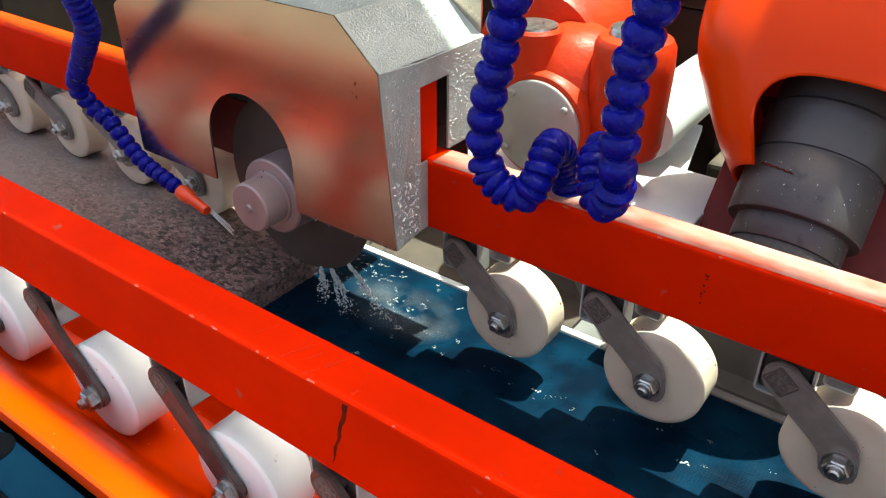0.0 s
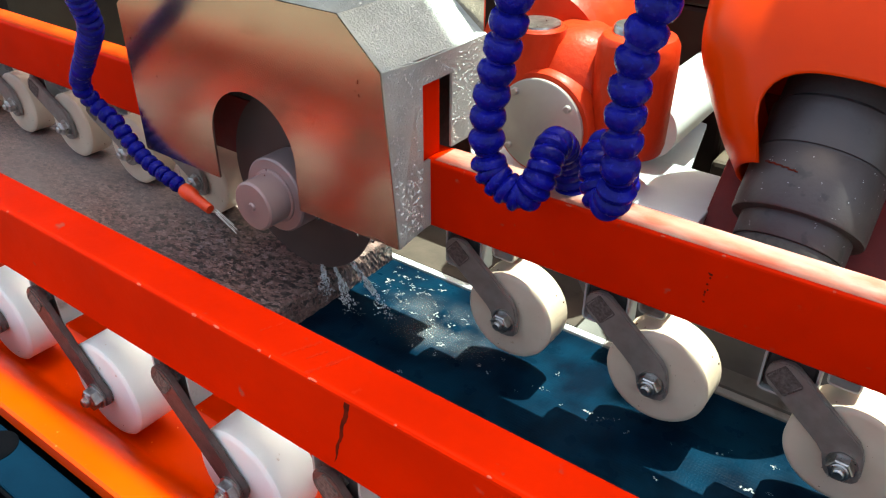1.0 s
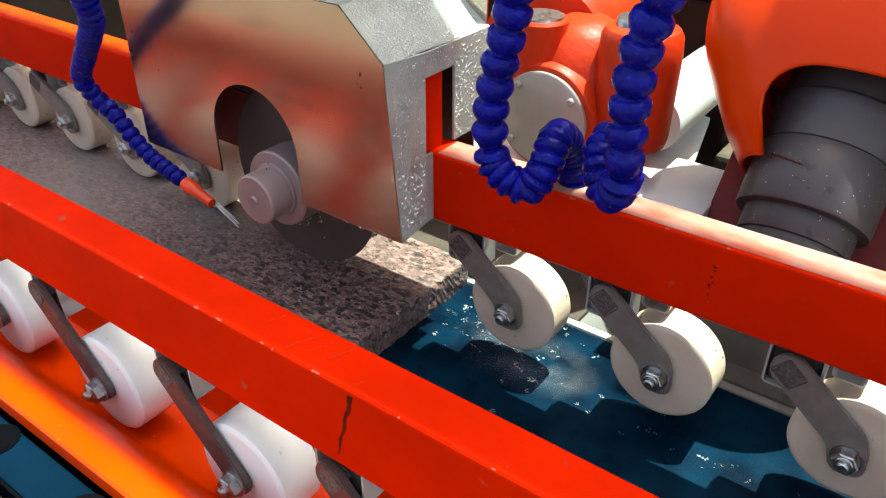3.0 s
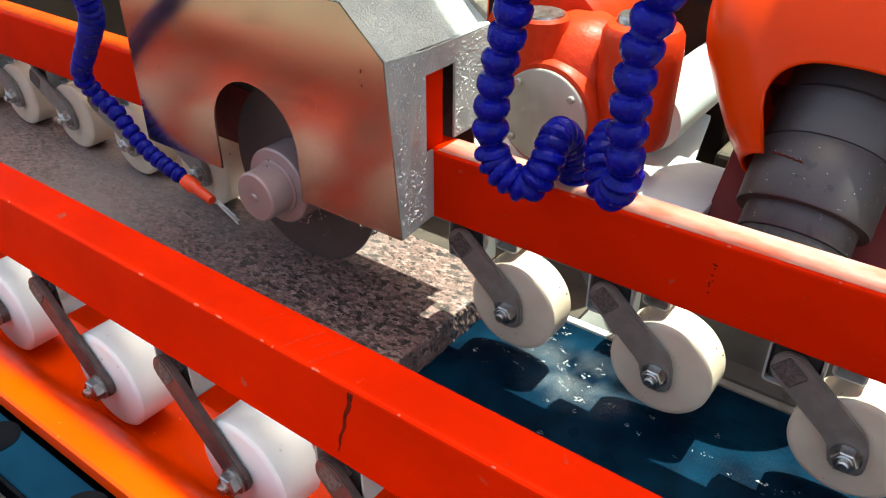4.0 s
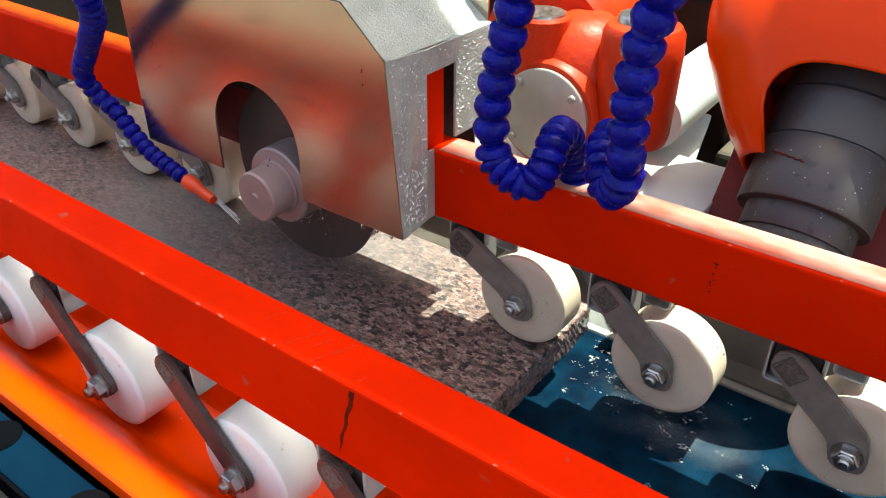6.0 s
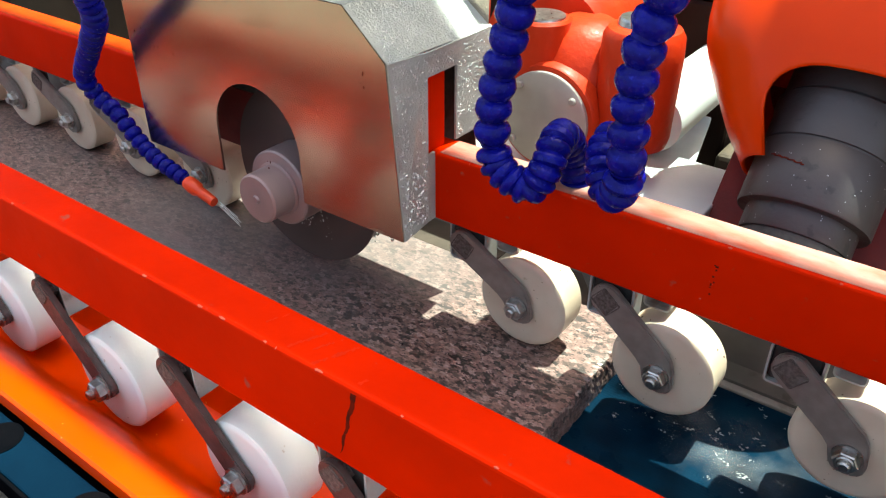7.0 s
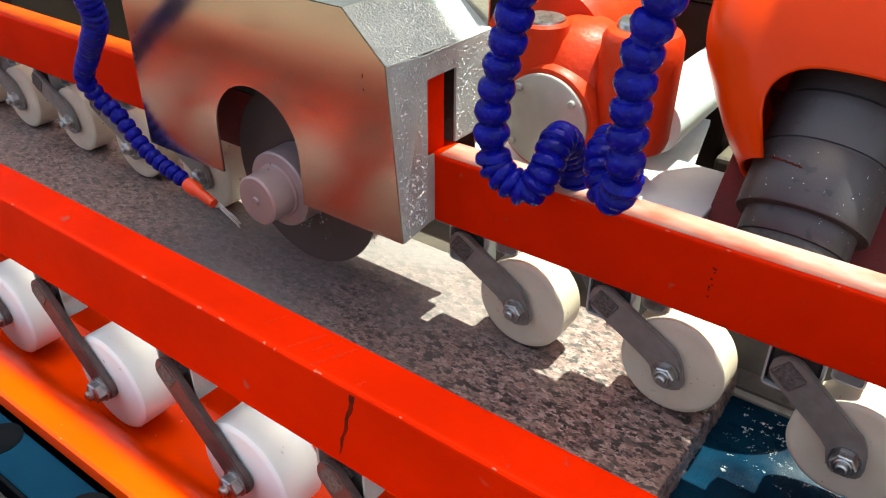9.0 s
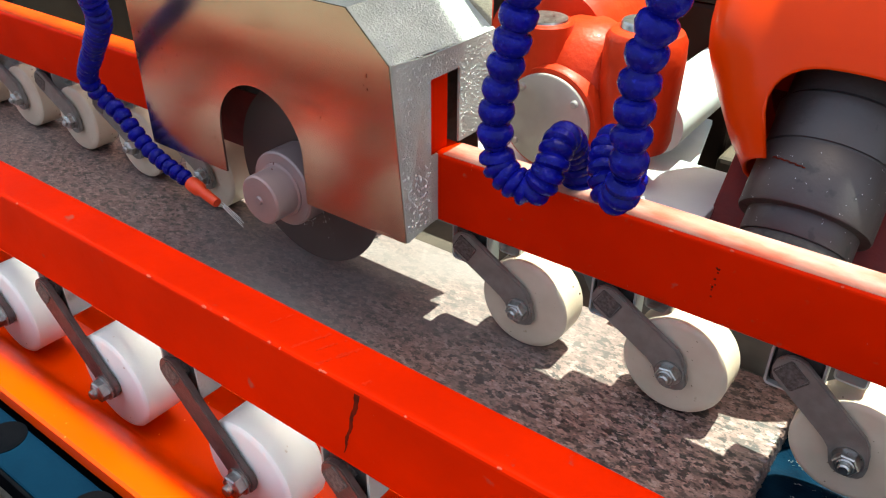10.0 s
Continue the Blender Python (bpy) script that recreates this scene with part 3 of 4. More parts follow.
def saw_guard():
    g = thing("saw_guard", (-0.155, 0.0, 0.128), "brushed stainless saw guard speckled with water drops", "saw guard")
    o = Vector((-0.155, 0.0, 0.128))
    arch = [(-0.1530 - 0.0505 * math.cos(math.pi * k / 24), 0.1685 + 0.0505 * math.sin(math.pi * k / 24)) for k in range(25)]
    front = [(-0.31, 0.1277), (-0.2035, 0.1277)] + arch + [(-0.1025, 0.1277), (-0.001, 0.1277), (-0.001, 0.2657), (-0.0458, 0.3), (-0.265, 0.3), (-0.31, 0.266)]
    b = prism([(x - o.x, z - o.z) for x, z in front], -0.047, -0.045, "Y")
    part("front_plate", b, STEEL, g, "brushed stainless front plate with an arched opening")

    def strip(p, q, y0=-0.0455, y1=0.073, t=0.002, bm=None):
        p, q = Vector(p), Vector(q)
        d = (q - p).normalized()
        n = Vector((-d.y, d.x)) * t
        return prism([(a.x - o.x, a.y - o.z) for a in (p, q, q + n, p + n)], y0, y1, "Y", 0.0, bm)

    marks = random.Random(11)
    sc = bmesh.new()
    for cx, cz, cnt in ((-0.292, 0.235, 9), (-0.268, 0.226, 7), (-0.275, 0.205, 5), (-0.08, 0.21, 4), (-0.03, 0.25, 4), (-0.14, 0.15, 3), (-0.22, 0.16, 5)):
        for _ in range(cnt):
            own = bmesh.new()
            bmesh.ops.create_icosphere(own, subdivisions=1, radius=1)
            x, z, l = cx + marks.gauss(0, 0.006), cz + marks.gauss(0, 0.006), marks.uniform(0.0004, 0.0016)
            for v in own.verts:
                v.co = Vector((x - o.x + v.co.x * l * 0.5, -0.0471 + v.co.y * 0.0002, z - o.z + v.co.z * l))
            joined(own, sc)
    tagged(part("scuff_marks", sc, GRIME, g, "small dark scuff marks"), kind="stuff")
    part("chamfer_plate", strip((0.0, 0.2657), (-0.0453, 0.3)), WETSTEEL, g, "sloping stainless plate covered in fine drops")
    part("top_plate", strip((-0.0453, 0.3), (-0.265, 0.3)), WETSTEEL, g)
    part("chamfer_plate", strip((-0.265, 0.3), (-0.31, 0.266)), STEEL, g)
    s = bmesh.new()
    for y0, y1, z0, z1 in ((-0.0455, -0.0095, 0.1277, 0.2657), (-0.0095, -0.001, 0.1277, 0.186), (-0.0095, 0.0265, 0.2475, 0.2657), (0.0265, 0.073, 0.1865, 0.2657)):
        box((-0.002 - o.x, y0, z0 - o.z), (0.0 - o.x, y1, z1 - o.z), bm=s)
    part("side_plate", s, WETSTEEL, g, "stainless side plate with a slot")
    part("side_plate", box((-0.31 - o.x, -0.045, 0.187 - o.z), (-0.308 - o.x, 0.073, 0.266 - o.z)), STEEL, g)
    # lower end plate added to keep light from the left out of the arch
    part("side_plate", box((-0.31 - o.x, -0.045, 0.1277 - o.z), (-0.308 - o.x, -0.001, 0.1868 - o.z)), STEEL, g)
    # dark sheets added to stand for deep shade behind the slot and arch
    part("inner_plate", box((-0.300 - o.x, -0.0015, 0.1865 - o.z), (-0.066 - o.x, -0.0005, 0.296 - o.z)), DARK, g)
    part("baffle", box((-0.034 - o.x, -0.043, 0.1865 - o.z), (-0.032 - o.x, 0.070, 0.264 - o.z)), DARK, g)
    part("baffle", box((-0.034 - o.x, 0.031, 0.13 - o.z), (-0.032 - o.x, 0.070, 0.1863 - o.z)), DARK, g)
    # covers the rail front: its shade is put into the dark red
    part("splash_plate", box((-0.305 - o.x, -0.0028, 0.128 - o.z), (-0.09 - o.x, -0.0008, 0.1862 - o.z)), MAROON, g, "dark red sheet standing for shade on the rail behind the disc")
    # unseen lower skirt, added to block the sun from the slab under the guard
    part("rear_skirt", box((-0.308 - o.x, 0.071, 0.129 - o.z), (-0.012 - o.x, 0.073, 0.1866 - o.z)), STEEL, g)
    part("back_plate", box((-0.308 - o.x, 0.071, 0.187 - o.z), (-0.002 - o.x, 0.073, 0.299 - o.z)), STEEL, g)
    # the folded front corner leans: its foot stands further out than its shoulder
    for child in g.children:
        if child.name.startswith(("front_plate", "side_plate", "chamfer_plate")):
            for v in child.data.vertices:
                if v.co.x + o.x > -0.03:
                    v.co.x += corner_lean(v.co.y, v.co.z + o.z)
    return g


guard = saw_guard()
bracket = tagged(part("guard_bracket", box((-0.03, -0.0085, 0.1848), (-0.0045, 0.0175, 0.2575), 0.001), RED), "red painted steel bracket standing on the rail inside the guard", "bracket")

saw = thing("saw_spindle", (-0.142, -0.006, 0.1255), "dark steel saw disc on a blunt round hub", "saw")
bl = turned([(0.02, -0.0013), (0.0845, -0.0013), (0.0850, 0.0), (0.0845, 0.0013), (0.02, 0.0013)], 96, "Y", closed=True)
disc = part("saw_disc", bl, BLADE, saw, "dark spinning saw disc", True)
hb = turned([(0.033, -0.033), (0.0345, -0.0315), (0.0345, -0.004), (0.03, -0.0016)], 56, "Y")
turned([(0.0205, -0.0585), (0.0222, -0.057), (0.0222, -0.033)], 48, "Y", (0, 0, 0), hb)
turned([(0.0235, -0.0352), (0.0245, -0.0345), (0.0245, -0.033)], 48, "Y", (0, 0, 0), hb)
turned([(0.003, -0.0602), (0.004, -0.0585)], 16, "Y", (0, 0, 0), hb)
part("hub", hb, HUB, disc, "pinkish grey steel hub", True)
shaft = turned([(0.014, 0.0), (0.014, 0.14)], 24, "Y")
shaft_ob = part("shaft", shaft, ARM, disc)


# ---- segmented coolant hoses ----
rng_hose = random.Random(17)


def hose(points, r0, r1, label, bunched=True):
    path = smooth_path(points, 12)
    h = thing("coolant_hose", path[-1], label, "hose", "segmented coolant hoses")
    length = [0.0]
    for a, b in zip(path, path[1:]):
        length.append(length[-1] + (b - a).length)
    total, s, k, tight = length[-1], 0.0, 0, False
    while s < total:
        f = s / total
        r = r0 + (r1 - r0) * f
        j = max(i for i, v in enumerate(length) if v <= s)
        j = min(j, len(path) - 2)
        t = (s - length[j]) / max(1e-9, length[j + 1] - length[j])
        p = path[j].lerp(path[j + 1], t)
        d = (path[j + 1] - path[j]).normalized()
        bend = (path[min(j + 9, len(path) - 1)] - path[j]).normalized().dot((path[j] - path[max(j - 9, 0)]).normalized()) if 0 < j < len(path) - 1 else 1.0
        tight = bunched and f > 0.1 and (tight or bend <= 0.95)
        packed = not bunched and f < 0.52
        if tight or packed:
            prof = [(0.66, -0.46), (0.76, -0.37), (0.93, -0.28), (0.99, -0.14), (0.99, 0.06), (0.92, 0.18), (0.74, 0.27), (0.66, 0.42)]
            pitch = 0.62
        else:
            # a cup: a sharp shoulder, a full belly and a neck that sits in the next cup
            prof = [(0.60, -0.74), (0.68, -0.60), (0.74, -0.56), (0.88, -0.49), (0.965, -0.36), (1.0, -0.16), (0.99, 0.04), (0.93, 0.24), (0.83, 0.42), (0.76, 0.50), (0.68, 0.53), (0.66, 0.72)]
            pitch = 1.30 if bunched else 1.22
        if not bunched and not packed:
            prof = [(a if a > 0.8 else a - 0.12, c) for a, c in prof]
        bm = turned([(a * r * rng_hose.uniform(0.97, 1.02), c * r) for a, c in prof], 24, "Z")
        lean = 0.05 if tight else 0.11
        wob = Euler((rng_hose.uniform(-lean, lean), rng_hose.uniform(-lean, lean), 0)).to_matrix().to_4x4()
        m = Matrix.Translation(p - h.location) @ d.to_track_quat("Z", "Y").to_matrix().to_4x4() @ wob
        bmesh.ops.transform(bm, matrix=m, verts=bm.verts)
        part("hose_segment", bm, BLUE, h, "", True)
        s += r * pitch
    return h, path


hose_a, _ = hose([(0.093, -0.035, 0.36), (0.0861, -0.03, 0.3275), (0.0805, -0.03, 0.300), (0.0743, -0.03, 0.272), (0.070, -0.03, 0.240), (0.0733, -0.03, 0.2113),
                  (0.0867, -0.03, 0.2003), (0.0990, -0.027, 0.1967), (0.1058, -0.026, 0.2039), (0.1098, -0.022, 0.2155), (0.1090, -0.014, 0.2252), (0.1070, -0.002, 0.2279), (0.1064, 0.012, 0.2171), (0.1074, 0.020, 0.1995), (0.1095, 0.022, 0.1811)],
                 0.0128, 0.0122, "royal blue segmented plastic coolant hose in a hanging loop")
hose_b, _ = hose([(0.186, -0.035, 0.37), (0.1773, -0.03, 0.3414), (0.170, -0.03, 0.315), (0.1668, -0.03, 0.2922), (0.166, -0.03, 0.265), (0.1668, -0.03, 0.2385),
                  (0.165, -0.028, 0.219), (0.1575, -0.023, 0.2085), (0.1510, -0.019, 0.2115), (0.1445, -0.012, 0.2205), (0.1405, -0.002, 0.2280), (0.1390, 0.009, 0.2305), (0.1415, 0.021, 0.2226), (0.1445, 0.027, 0.2064), (0.1470, 0.029, 0.1886)],
                 0.0132, 0.0122, "royal blue segmented plastic coolant hose with a tight bottom bend")
hose_c, end_c = hose([(-0.257, -0.118, 0.3279), (-0.2740, -0.100, 0.2865), (-0.2847, -0.090, 0.2598), (-0.3231, -0.079, 0.2256), (-0.3584, -0.0715, 0.1896), (-0.3590, -0.0620, 0.1666), (-0.3377, -0.0585, 0.1521), (-0.3207, -0.0575, 0.1363), (-0.2998, -0.0575, 0.1228), (-0.2729, -0.058, 0.1144), (-0.2455, -0.058, 0.1080)],
                     0.0118, 0.0078, "thin royal blue segmented coolant hose reaching down to the saw", False)
noz = turned([(0.0066, -0.002), (0.0072, 0.002), (0.0070, 0.011), (0.0048, 0.016), (0.0052, 0.019), (0.0046, 0.036), (0.0042, 0.0365), (0.003, 0.0365)], 24, "Z")
nozzle = tagged(part("spray_nozzle", noz, NOZZLE, None, "", True), "orange plastic spray nozzle at the end of the hose", "nozzle")
nozzle.matrix_world = Matrix.Translation((-0.2442, -0.0580, 0.1066)) @ Vector((0.0462, -0.0020, -0.0101)).to_track_quat("Z", "Y").to_matrix().to_4x4()

# ---- machinery behind the back rail ----
def grinding_head():
    g = thing("grinding_head", (0.241, 0.16, 0.1324), "grey stepped grinding spindle tilted under a glossy orange cowl", "grinding head")
    g.rotation_euler, g.scale = (radians(-42.7), 0, 0), (1.09, 1.09, 1.09)
    part("nose", turned([(0.030, -0.06), (0.0375, -0.058), (0.0375, -0.0192)], 72), DARK, g, "dark spindle nose", True)
    prof = [(0.030, -0.019), (0.039, -0.019), (0.0395, -0.018), (0.0395, -0.001), (0.0465, -0.0005), (0.0473, 0.001), (0.0473, 0.0455), (0.0465, 0.0468),
            (0.0448, 0.0472), (0.0448, 0.0485), (0.0460, 0.0492), (0.0462, 0.070), (0.0475, 0.076), (0.0475, 0.083), (0.045, 0.086), (0.045, 0.11)]
    part("spindle_housing", turned(prof, 96), BELL, g, "dark grey cast spindle housing", True)
    sc = bmesh.new()
    for k in range(16):
        a = radians(232 + 2.0 * k)
        p = Vector((0.0473 * math.cos(a), 0.0473 * math.sin(a), 0.031 - 0.00035 * k + 0.0004 * math.sin(k * 1.9)))
        box(p - Vector((0.0011, 0.0006, 0.0004)), p + Vector((0.0011, 0.0006, 0.0004)), bm=sc)
    part("scratch", sc, GRIME, g, "thin rusty scratch")
    # cowl that flares upwards, with an arched cut at the front
    rows, cols = 20, 96
    bm = bmesh.new()
    grid = []
    flare = ((0.02, 0.049), (0.031, 0.057), (0.049, 0.073), (0.077, 0.092), (0.107, 0.111), (0.125, 0.117), (0.15, 0.121), (0.3, 0.125))

    def width(z):
        for (a, wa), (b, wb) in zip(flare, flare[1:]):
            if z <= b:
                return wa + (wb - wa) * max(0.0, (z - a) / (b - a))
        return flare[-1][1]

    for c in range(cols):
        a = 2 * math.pi * c / cols
        ca, sa = math.cos(a), math.sin(a)
        px, py = abs(ca) ** 0.75 * math.copysign(1, ca), abs(sa) ** 0.75 * math.copysign(1, sa)
        if sa > 0:
            px *= 1 - 0.4 * sa
        col = []
        for r in range(rows + 1):
            low = 0.026 if px < 0.3 else 0.09
            x_low = px * width(0.05)
            if sa < 0 and abs(x_low) < 0.046:
                low = (0.036 if px < 0 else 0.075) + (0.052 if px < 0 else 0.013) * (max(0.0, 1 - (abs(x_low) / 0.046) ** 2.6)) ** 0.5
            z = low + (0.19 - low) * (r / rows) ** 1.3
            w = width(z)
            deep = 0.048 + 0.035 * (w - 0.049) / 0.076
            col.append(bm.verts.new((px * w, py * deep, z)))
        grid.append(col)
    for a, b in zip(grid, grid[1:] + grid[:1]):
        for r in range(rows):
            bm.faces.new((a[r], b[r], b[r + 1], a[r + 1]))
    bm.faces.new([c[-1] for c in grid])
    cowl = part("cowl", bm, COWL, g, "glossy orange motor cowl", True)
    so = cowl.modifiers.new("thickness", "SOLIDIFY")
    so.thickness = 0.003
    # disc hidden behind the rail, added for its shadow on the belt
    part("grinding_disc", turned([(0.030, -0.052), (0.060, -0.052), (0.062, -0.050), (0.062, -0.036), (0.059, -0.034), (0.030, -0.034)], 64, closed=True), BELL, g, "dark unseen disc added to shade the belt", True)
    # the head's shade on this plate is put into its colour
    part("carriage_plate", box((-0.078, 0.052, -0.11), (0.10, 0.064, 0.12), 0.002), MAROON, g, "dirty red carriage plate, darkened for the shade it stands in")
    return g


grinder = grinding_head()


def gearbox():
    g = thing("gearbox", (0.03, 0.17, 0.09), "orange-red cast gearbox with steel covers, splashed wet", "gearbox")
    g.location, g.scale = (0.0085, 0.2129, 0.0649), (1.07, 1.07, 1.07)
    b = turned([(0.036, 0.0), (0.046, 0.003), (0.050, 0.012), (0.052, 0.08), (0.047, 0.11), (0.036, 0.13), (0.02, 0.14)], 48, "Z", (-0.005, 0.02, 0.02))
    part("body", b, CASTING, g, "orange-red casting", True)
    c = turned([(0.047, -0.0), (0.049, 0.003), (0.049, 0.04)], 56, "Y", (-0.011, -0.036, 0.083))
    part("flange", c, CASTING, g, "", True)
    d = turned([(0.0415, -0.0045), (0.043, -0.0035), (0.043, 0.0)], 56, "Y", (-0.011, -0.0365, 0.083))
    for a in (40, 130, 220, 310):
        turned([(0.0025, -0.008), (0.0034, -0.0072), (0.0034, -0.0045)], 12, "Y", (-0.011 + 0.037 * math.cos(radians(a)), -0.0365, 0.083 + 0.037 * math.sin(radians(a))), d)
    part("cover_disc", d, PLATE, g, "round grey steel cover with screws", True)
    e = turned([(0.027, -0.06), (0.0255, -0.01), (0.0255, -0.002), (0.0235, 0.0)], 40, "Z", (-0.0345, -0.01, 0.163))
    part("boss", e, CASTING, g, "", True)
    part("cap", turned([(0.0205, 0.0), (0.020, 0.0018)], 36, "Z", (-0.0345, -0.01, 0.163)), ZINC, g, "bright steel cap", True)
    f = turned([(0.022, 0.0), (0.031, 0.004), (0.033, 0.012), (0.0345, 0.08), (0.0335, 0.098), (0.030, 0.104), (0.024, 0.106)], 48, "Z", (0.056, 0.0, 0.063))
    part("cylinder", f, CASTING, g, "tall orange-red cast cylinder", True)
    part("cap", turned([(0.0185, -0.03), (0.0185, 0.010), (0.017, 0.012)], 36, "Z", (0.052, 0.0, 0.163)), ZINC, g, "bright steel cap", True)
    part("rear_body", turned([(0.03, 0.03), (0.066, 0.034), (0.070, 0.045), (0.070, 0.16)], 56, "Y", (-0.055, 0, 0.115)), CASTING, g, "", True)
    part("mount", box((-0.06, 0.03, 0.03), (0.05, 0.12, 0.10), 0.01, 3), CASTING, g)
    return g


gear = gearbox()

PIPE_A, PIPE_B = (0.0675, 0.262, 0.138), (0.0640, 0.4545, 0.138)
tray = thing("guide_table", (-0.07, 0.2325, 0.0), "white painted steel guide table behind the rail", "table")
part("tabletop", box((-0.23, -0.0505, 0.085), (0.228, 0.0505, 0.1), 0.0015), WHITE, tray)
part("apron", box((-0.226, -0.0485, 0.058), (0.224, -0.0445, 0.0848), 0.001), GREY, tray, "grey apron")
part("end_plate", box((0.219, -0.0443, 0.05), (0.224, 0.046, 0.0848), 0.001), GREY, tray)
pipe = tagged(part("white_pipe", tube([Vector(PIPE_A), Vector(PIPE_B)], 0.031, 32), WHITE, None, "", True), "thick white painted steel pipe running back behind the gearbox", "pipe")
plate = tagged(part("white_plate", prism([(-0.05, 0.286), (0.104, 0.300), (0.0945, 0.3396), (0.068, 0.452), (-0.05, 0.452)], 0.072, 0.08, "Z", 0.001), WHITE), "white painted steel plate behind the guide table", "plate")
rear = thing("rear_cabinet", (-0.75, 0.46, -0.9), "dark brown machine cabinet behind the rails", "cabinet")
part("body", box((-0.85, 0.0, 0.0), (0.835, 0.44, 1.11), 0.006), DARKBROWN, rear)
part("top_rim", box((-0.855, -0.004, 1.1105), (0.84, 0.445, 1.135), 0.004), DARKBROWN, rear)
rear_low = tagged(part("machine_base", box((0.09, 0.42, -0.89), (0.9, 0.9, 0.05), 0.006), BROWN), "brown stained machine base behind the guide table", "machine base")
red_pipe = thing("red_pipe", (-1.0, 0.15, -0.004), "dark red steel pipe on brackets behind the rail", "pipe")
part("tube", tube([Vector((-0.6, 0, 0.072)), Vector((0.64, 0, 0.072))], 0.018, 20), RED, red_pipe, "", True)
for x in (-0.5, 0.0, 0.45):
    part("bracket", box((x - 0.012, -0.006, 0.0), (x + 0.012, 0.006, 0.056), 0.001), MAROON, red_pipe, "dark red steel bracket")
# unseen beams, added and placed so their shade falls across slab and rails
for x0, x1, y0, y1 in ((-2.4, 2.4, 0.176, 0.423), (-2.4, -0.2, 0.452, 0.66), (0.285, 0.385, 0.515, 0.80)):
    tagged(part("roof_beam", box((x0, y0, 1.49), (x1, y1, 1.51), 0.004), MAROON), "unseen dark red beam added overhead to cast shade", "beam", "roof beams")


wall_north = tagged(part("wall_north", box((-6, 1.75, -0.9), (6, 1.9, 3.3)), DARKBROWN), "plain dark brown workshop wall behind the machine", "wall", kind="structure")


# ---- water ----
def water_material():
    m = bpy.data.materials.new("water")
    m.use_nodes = True
    n, link = m.node_tree.nodes, m.node_tree.links.new
    b = n["Principled BSDF"]
    b.inputs["Base Color"].default_value = (0.93, 0.97, 0.98, 1)
    b.inputs["Roughness"].default_value = 0.03
    b.inputs["IOR"].default_value = 1.33
    b.inputs["Transmission Weight"].default_value = 1.0
    co, t, bp = n.new("ShaderNodeTexCoord"), n.new("ShaderNodeTexNoise"), n.new("ShaderNodeBump")
    t.inputs["Scale"].default_value = 160
    bp.inputs["Strength"].default_value, bp.inputs["Distance"].default_value = 0.5, 0.002
    link(co.outputs["Object"], t.inputs["Vector"])
    link(t.outputs["Fac"], bp.inputs["Height"])
    link(bp.outputs[0], b.inputs["Normal"])
    return m


WATER = water_material()
FOAM = material("white_water", (0.78, 0.82, 0.84), 0.25, tint=(0.6, 0.66, 0.7), scale=300, bump=0.4)
STREAM = water_material()
STREAM.name = "white_stream"
STREAM.node_tree.nodes["Principled BSDF"].inputs["Transmission Weight"].default_value = 0.72
STREAM.node_tree.nodes["Principled BSDF"].inputs["Roughness"].default_value = 0.3
BEAD = water_material()
BEAD.name = "beaded_water"
BEAD.node_tree.nodes["Principled BSDF"].inputs["Transmission Weight"].default_value = 0.5
BEAD.node_tree.nodes["Principled BSDF"].inputs["Roughness"].default_value = 0.12
SPLASH = BEAD.copy()
SPLASH.name = "splashed_water"
SPLASH.node_tree.nodes["Principled BSDF"].inputs["Transmission Weight"].default_value = 0.62
rng = random.Random(7)


def many_drops(name, spots, mat, label):
    """One mesh of many small flattened drops: spots of (place, normal, radius, flatness)."""
    ico = bmesh.new()
    bmesh.ops.create_icosphere(ico, subdivisions=1, radius=1)
    ico.verts.ensure_lookup_table()
    base = [v.co.copy() for v in ico.verts]
    tris = [[v.index for v in f.verts] for f in ico.faces]
    ico.free()
    verts, faces = [], []
    for p, nrm, r, flat in spots:
        q = Vector(nrm).to_track_quat("Z", "Y")
        k = len(verts)
        sx = rng.uniform(0.8, 1.25) * (rng.choice((0.7, 1.0, 1.4)) if name == "belt_spray" else 1.0)
        q = q @ Euler((0, 0, rng.uniform(0, 3.14))).to_quaternion()
        verts += [Vector(p) + q @ Vector((v.x * r * sx, v.y * r / sx, v.z * r * flat)) for v in base]
        faces += [[i + k for i in f] for f in tris]
    me = bpy.data.meshes.new(name)
    me.from_pydata(verts, [], faces)
    me.shade_smooth()
    me.materials.append(mat)
    return tagged(new(name, me), label, "water drops", kind="stuff")


spots = []
slope = Vector((0.0343, 0, 0.0453)).normalized()
for _ in range(1100):
    a = rng.random()
    dy = rng.uniform(-0.044, 0.071)
    spots.append(((-0.0453 * a + corner_lean(dy, 0.2657 + 0.0343 * a), dy, 0.2657 + 0.0343 * a), slope, rng.choice((0.0003, 0.0004, 0.0005, 0.0008)), 0.4))
for _ in range(1500):
    y, z = rng.uniform(-0.0445, 0.071), rng.uniform(0.129, 0.264)
    if (y > -0.0095 and z < 0.249) and not (y > 0.028 and z > 0.188):
        continue
    spots.append(((corner_lean(y, z), y, z), (1, 0, 0), rng.choice((0.0004, 0.0006, 0.0009)) * (1.9 if z < 0.18 and rng.random() < 0.5 else 1.0), 0.45))
for _ in range(500):
    spots.append(((rng.uniform(-0.27, -0.046), rng.uniform(-0.044, 0.07), 0.302), (0, 0, 1), rng.choice((0.0005, 0.0008, 0.0011)), 0.45))
guard_drops = many_drops("guard_drops", spots, BEAD, "fine clear water drops beaded on the stainless guard")
spots = []
for _ in range(420):
    spots.append(((rng.uniform(0.005, 0.42), rng.uniform(0.002, 0.028), 0.1846), (0, 0, 1), rng.choice((0.0005, 0.0008, 0.0012, 0.0016)), 0.35))
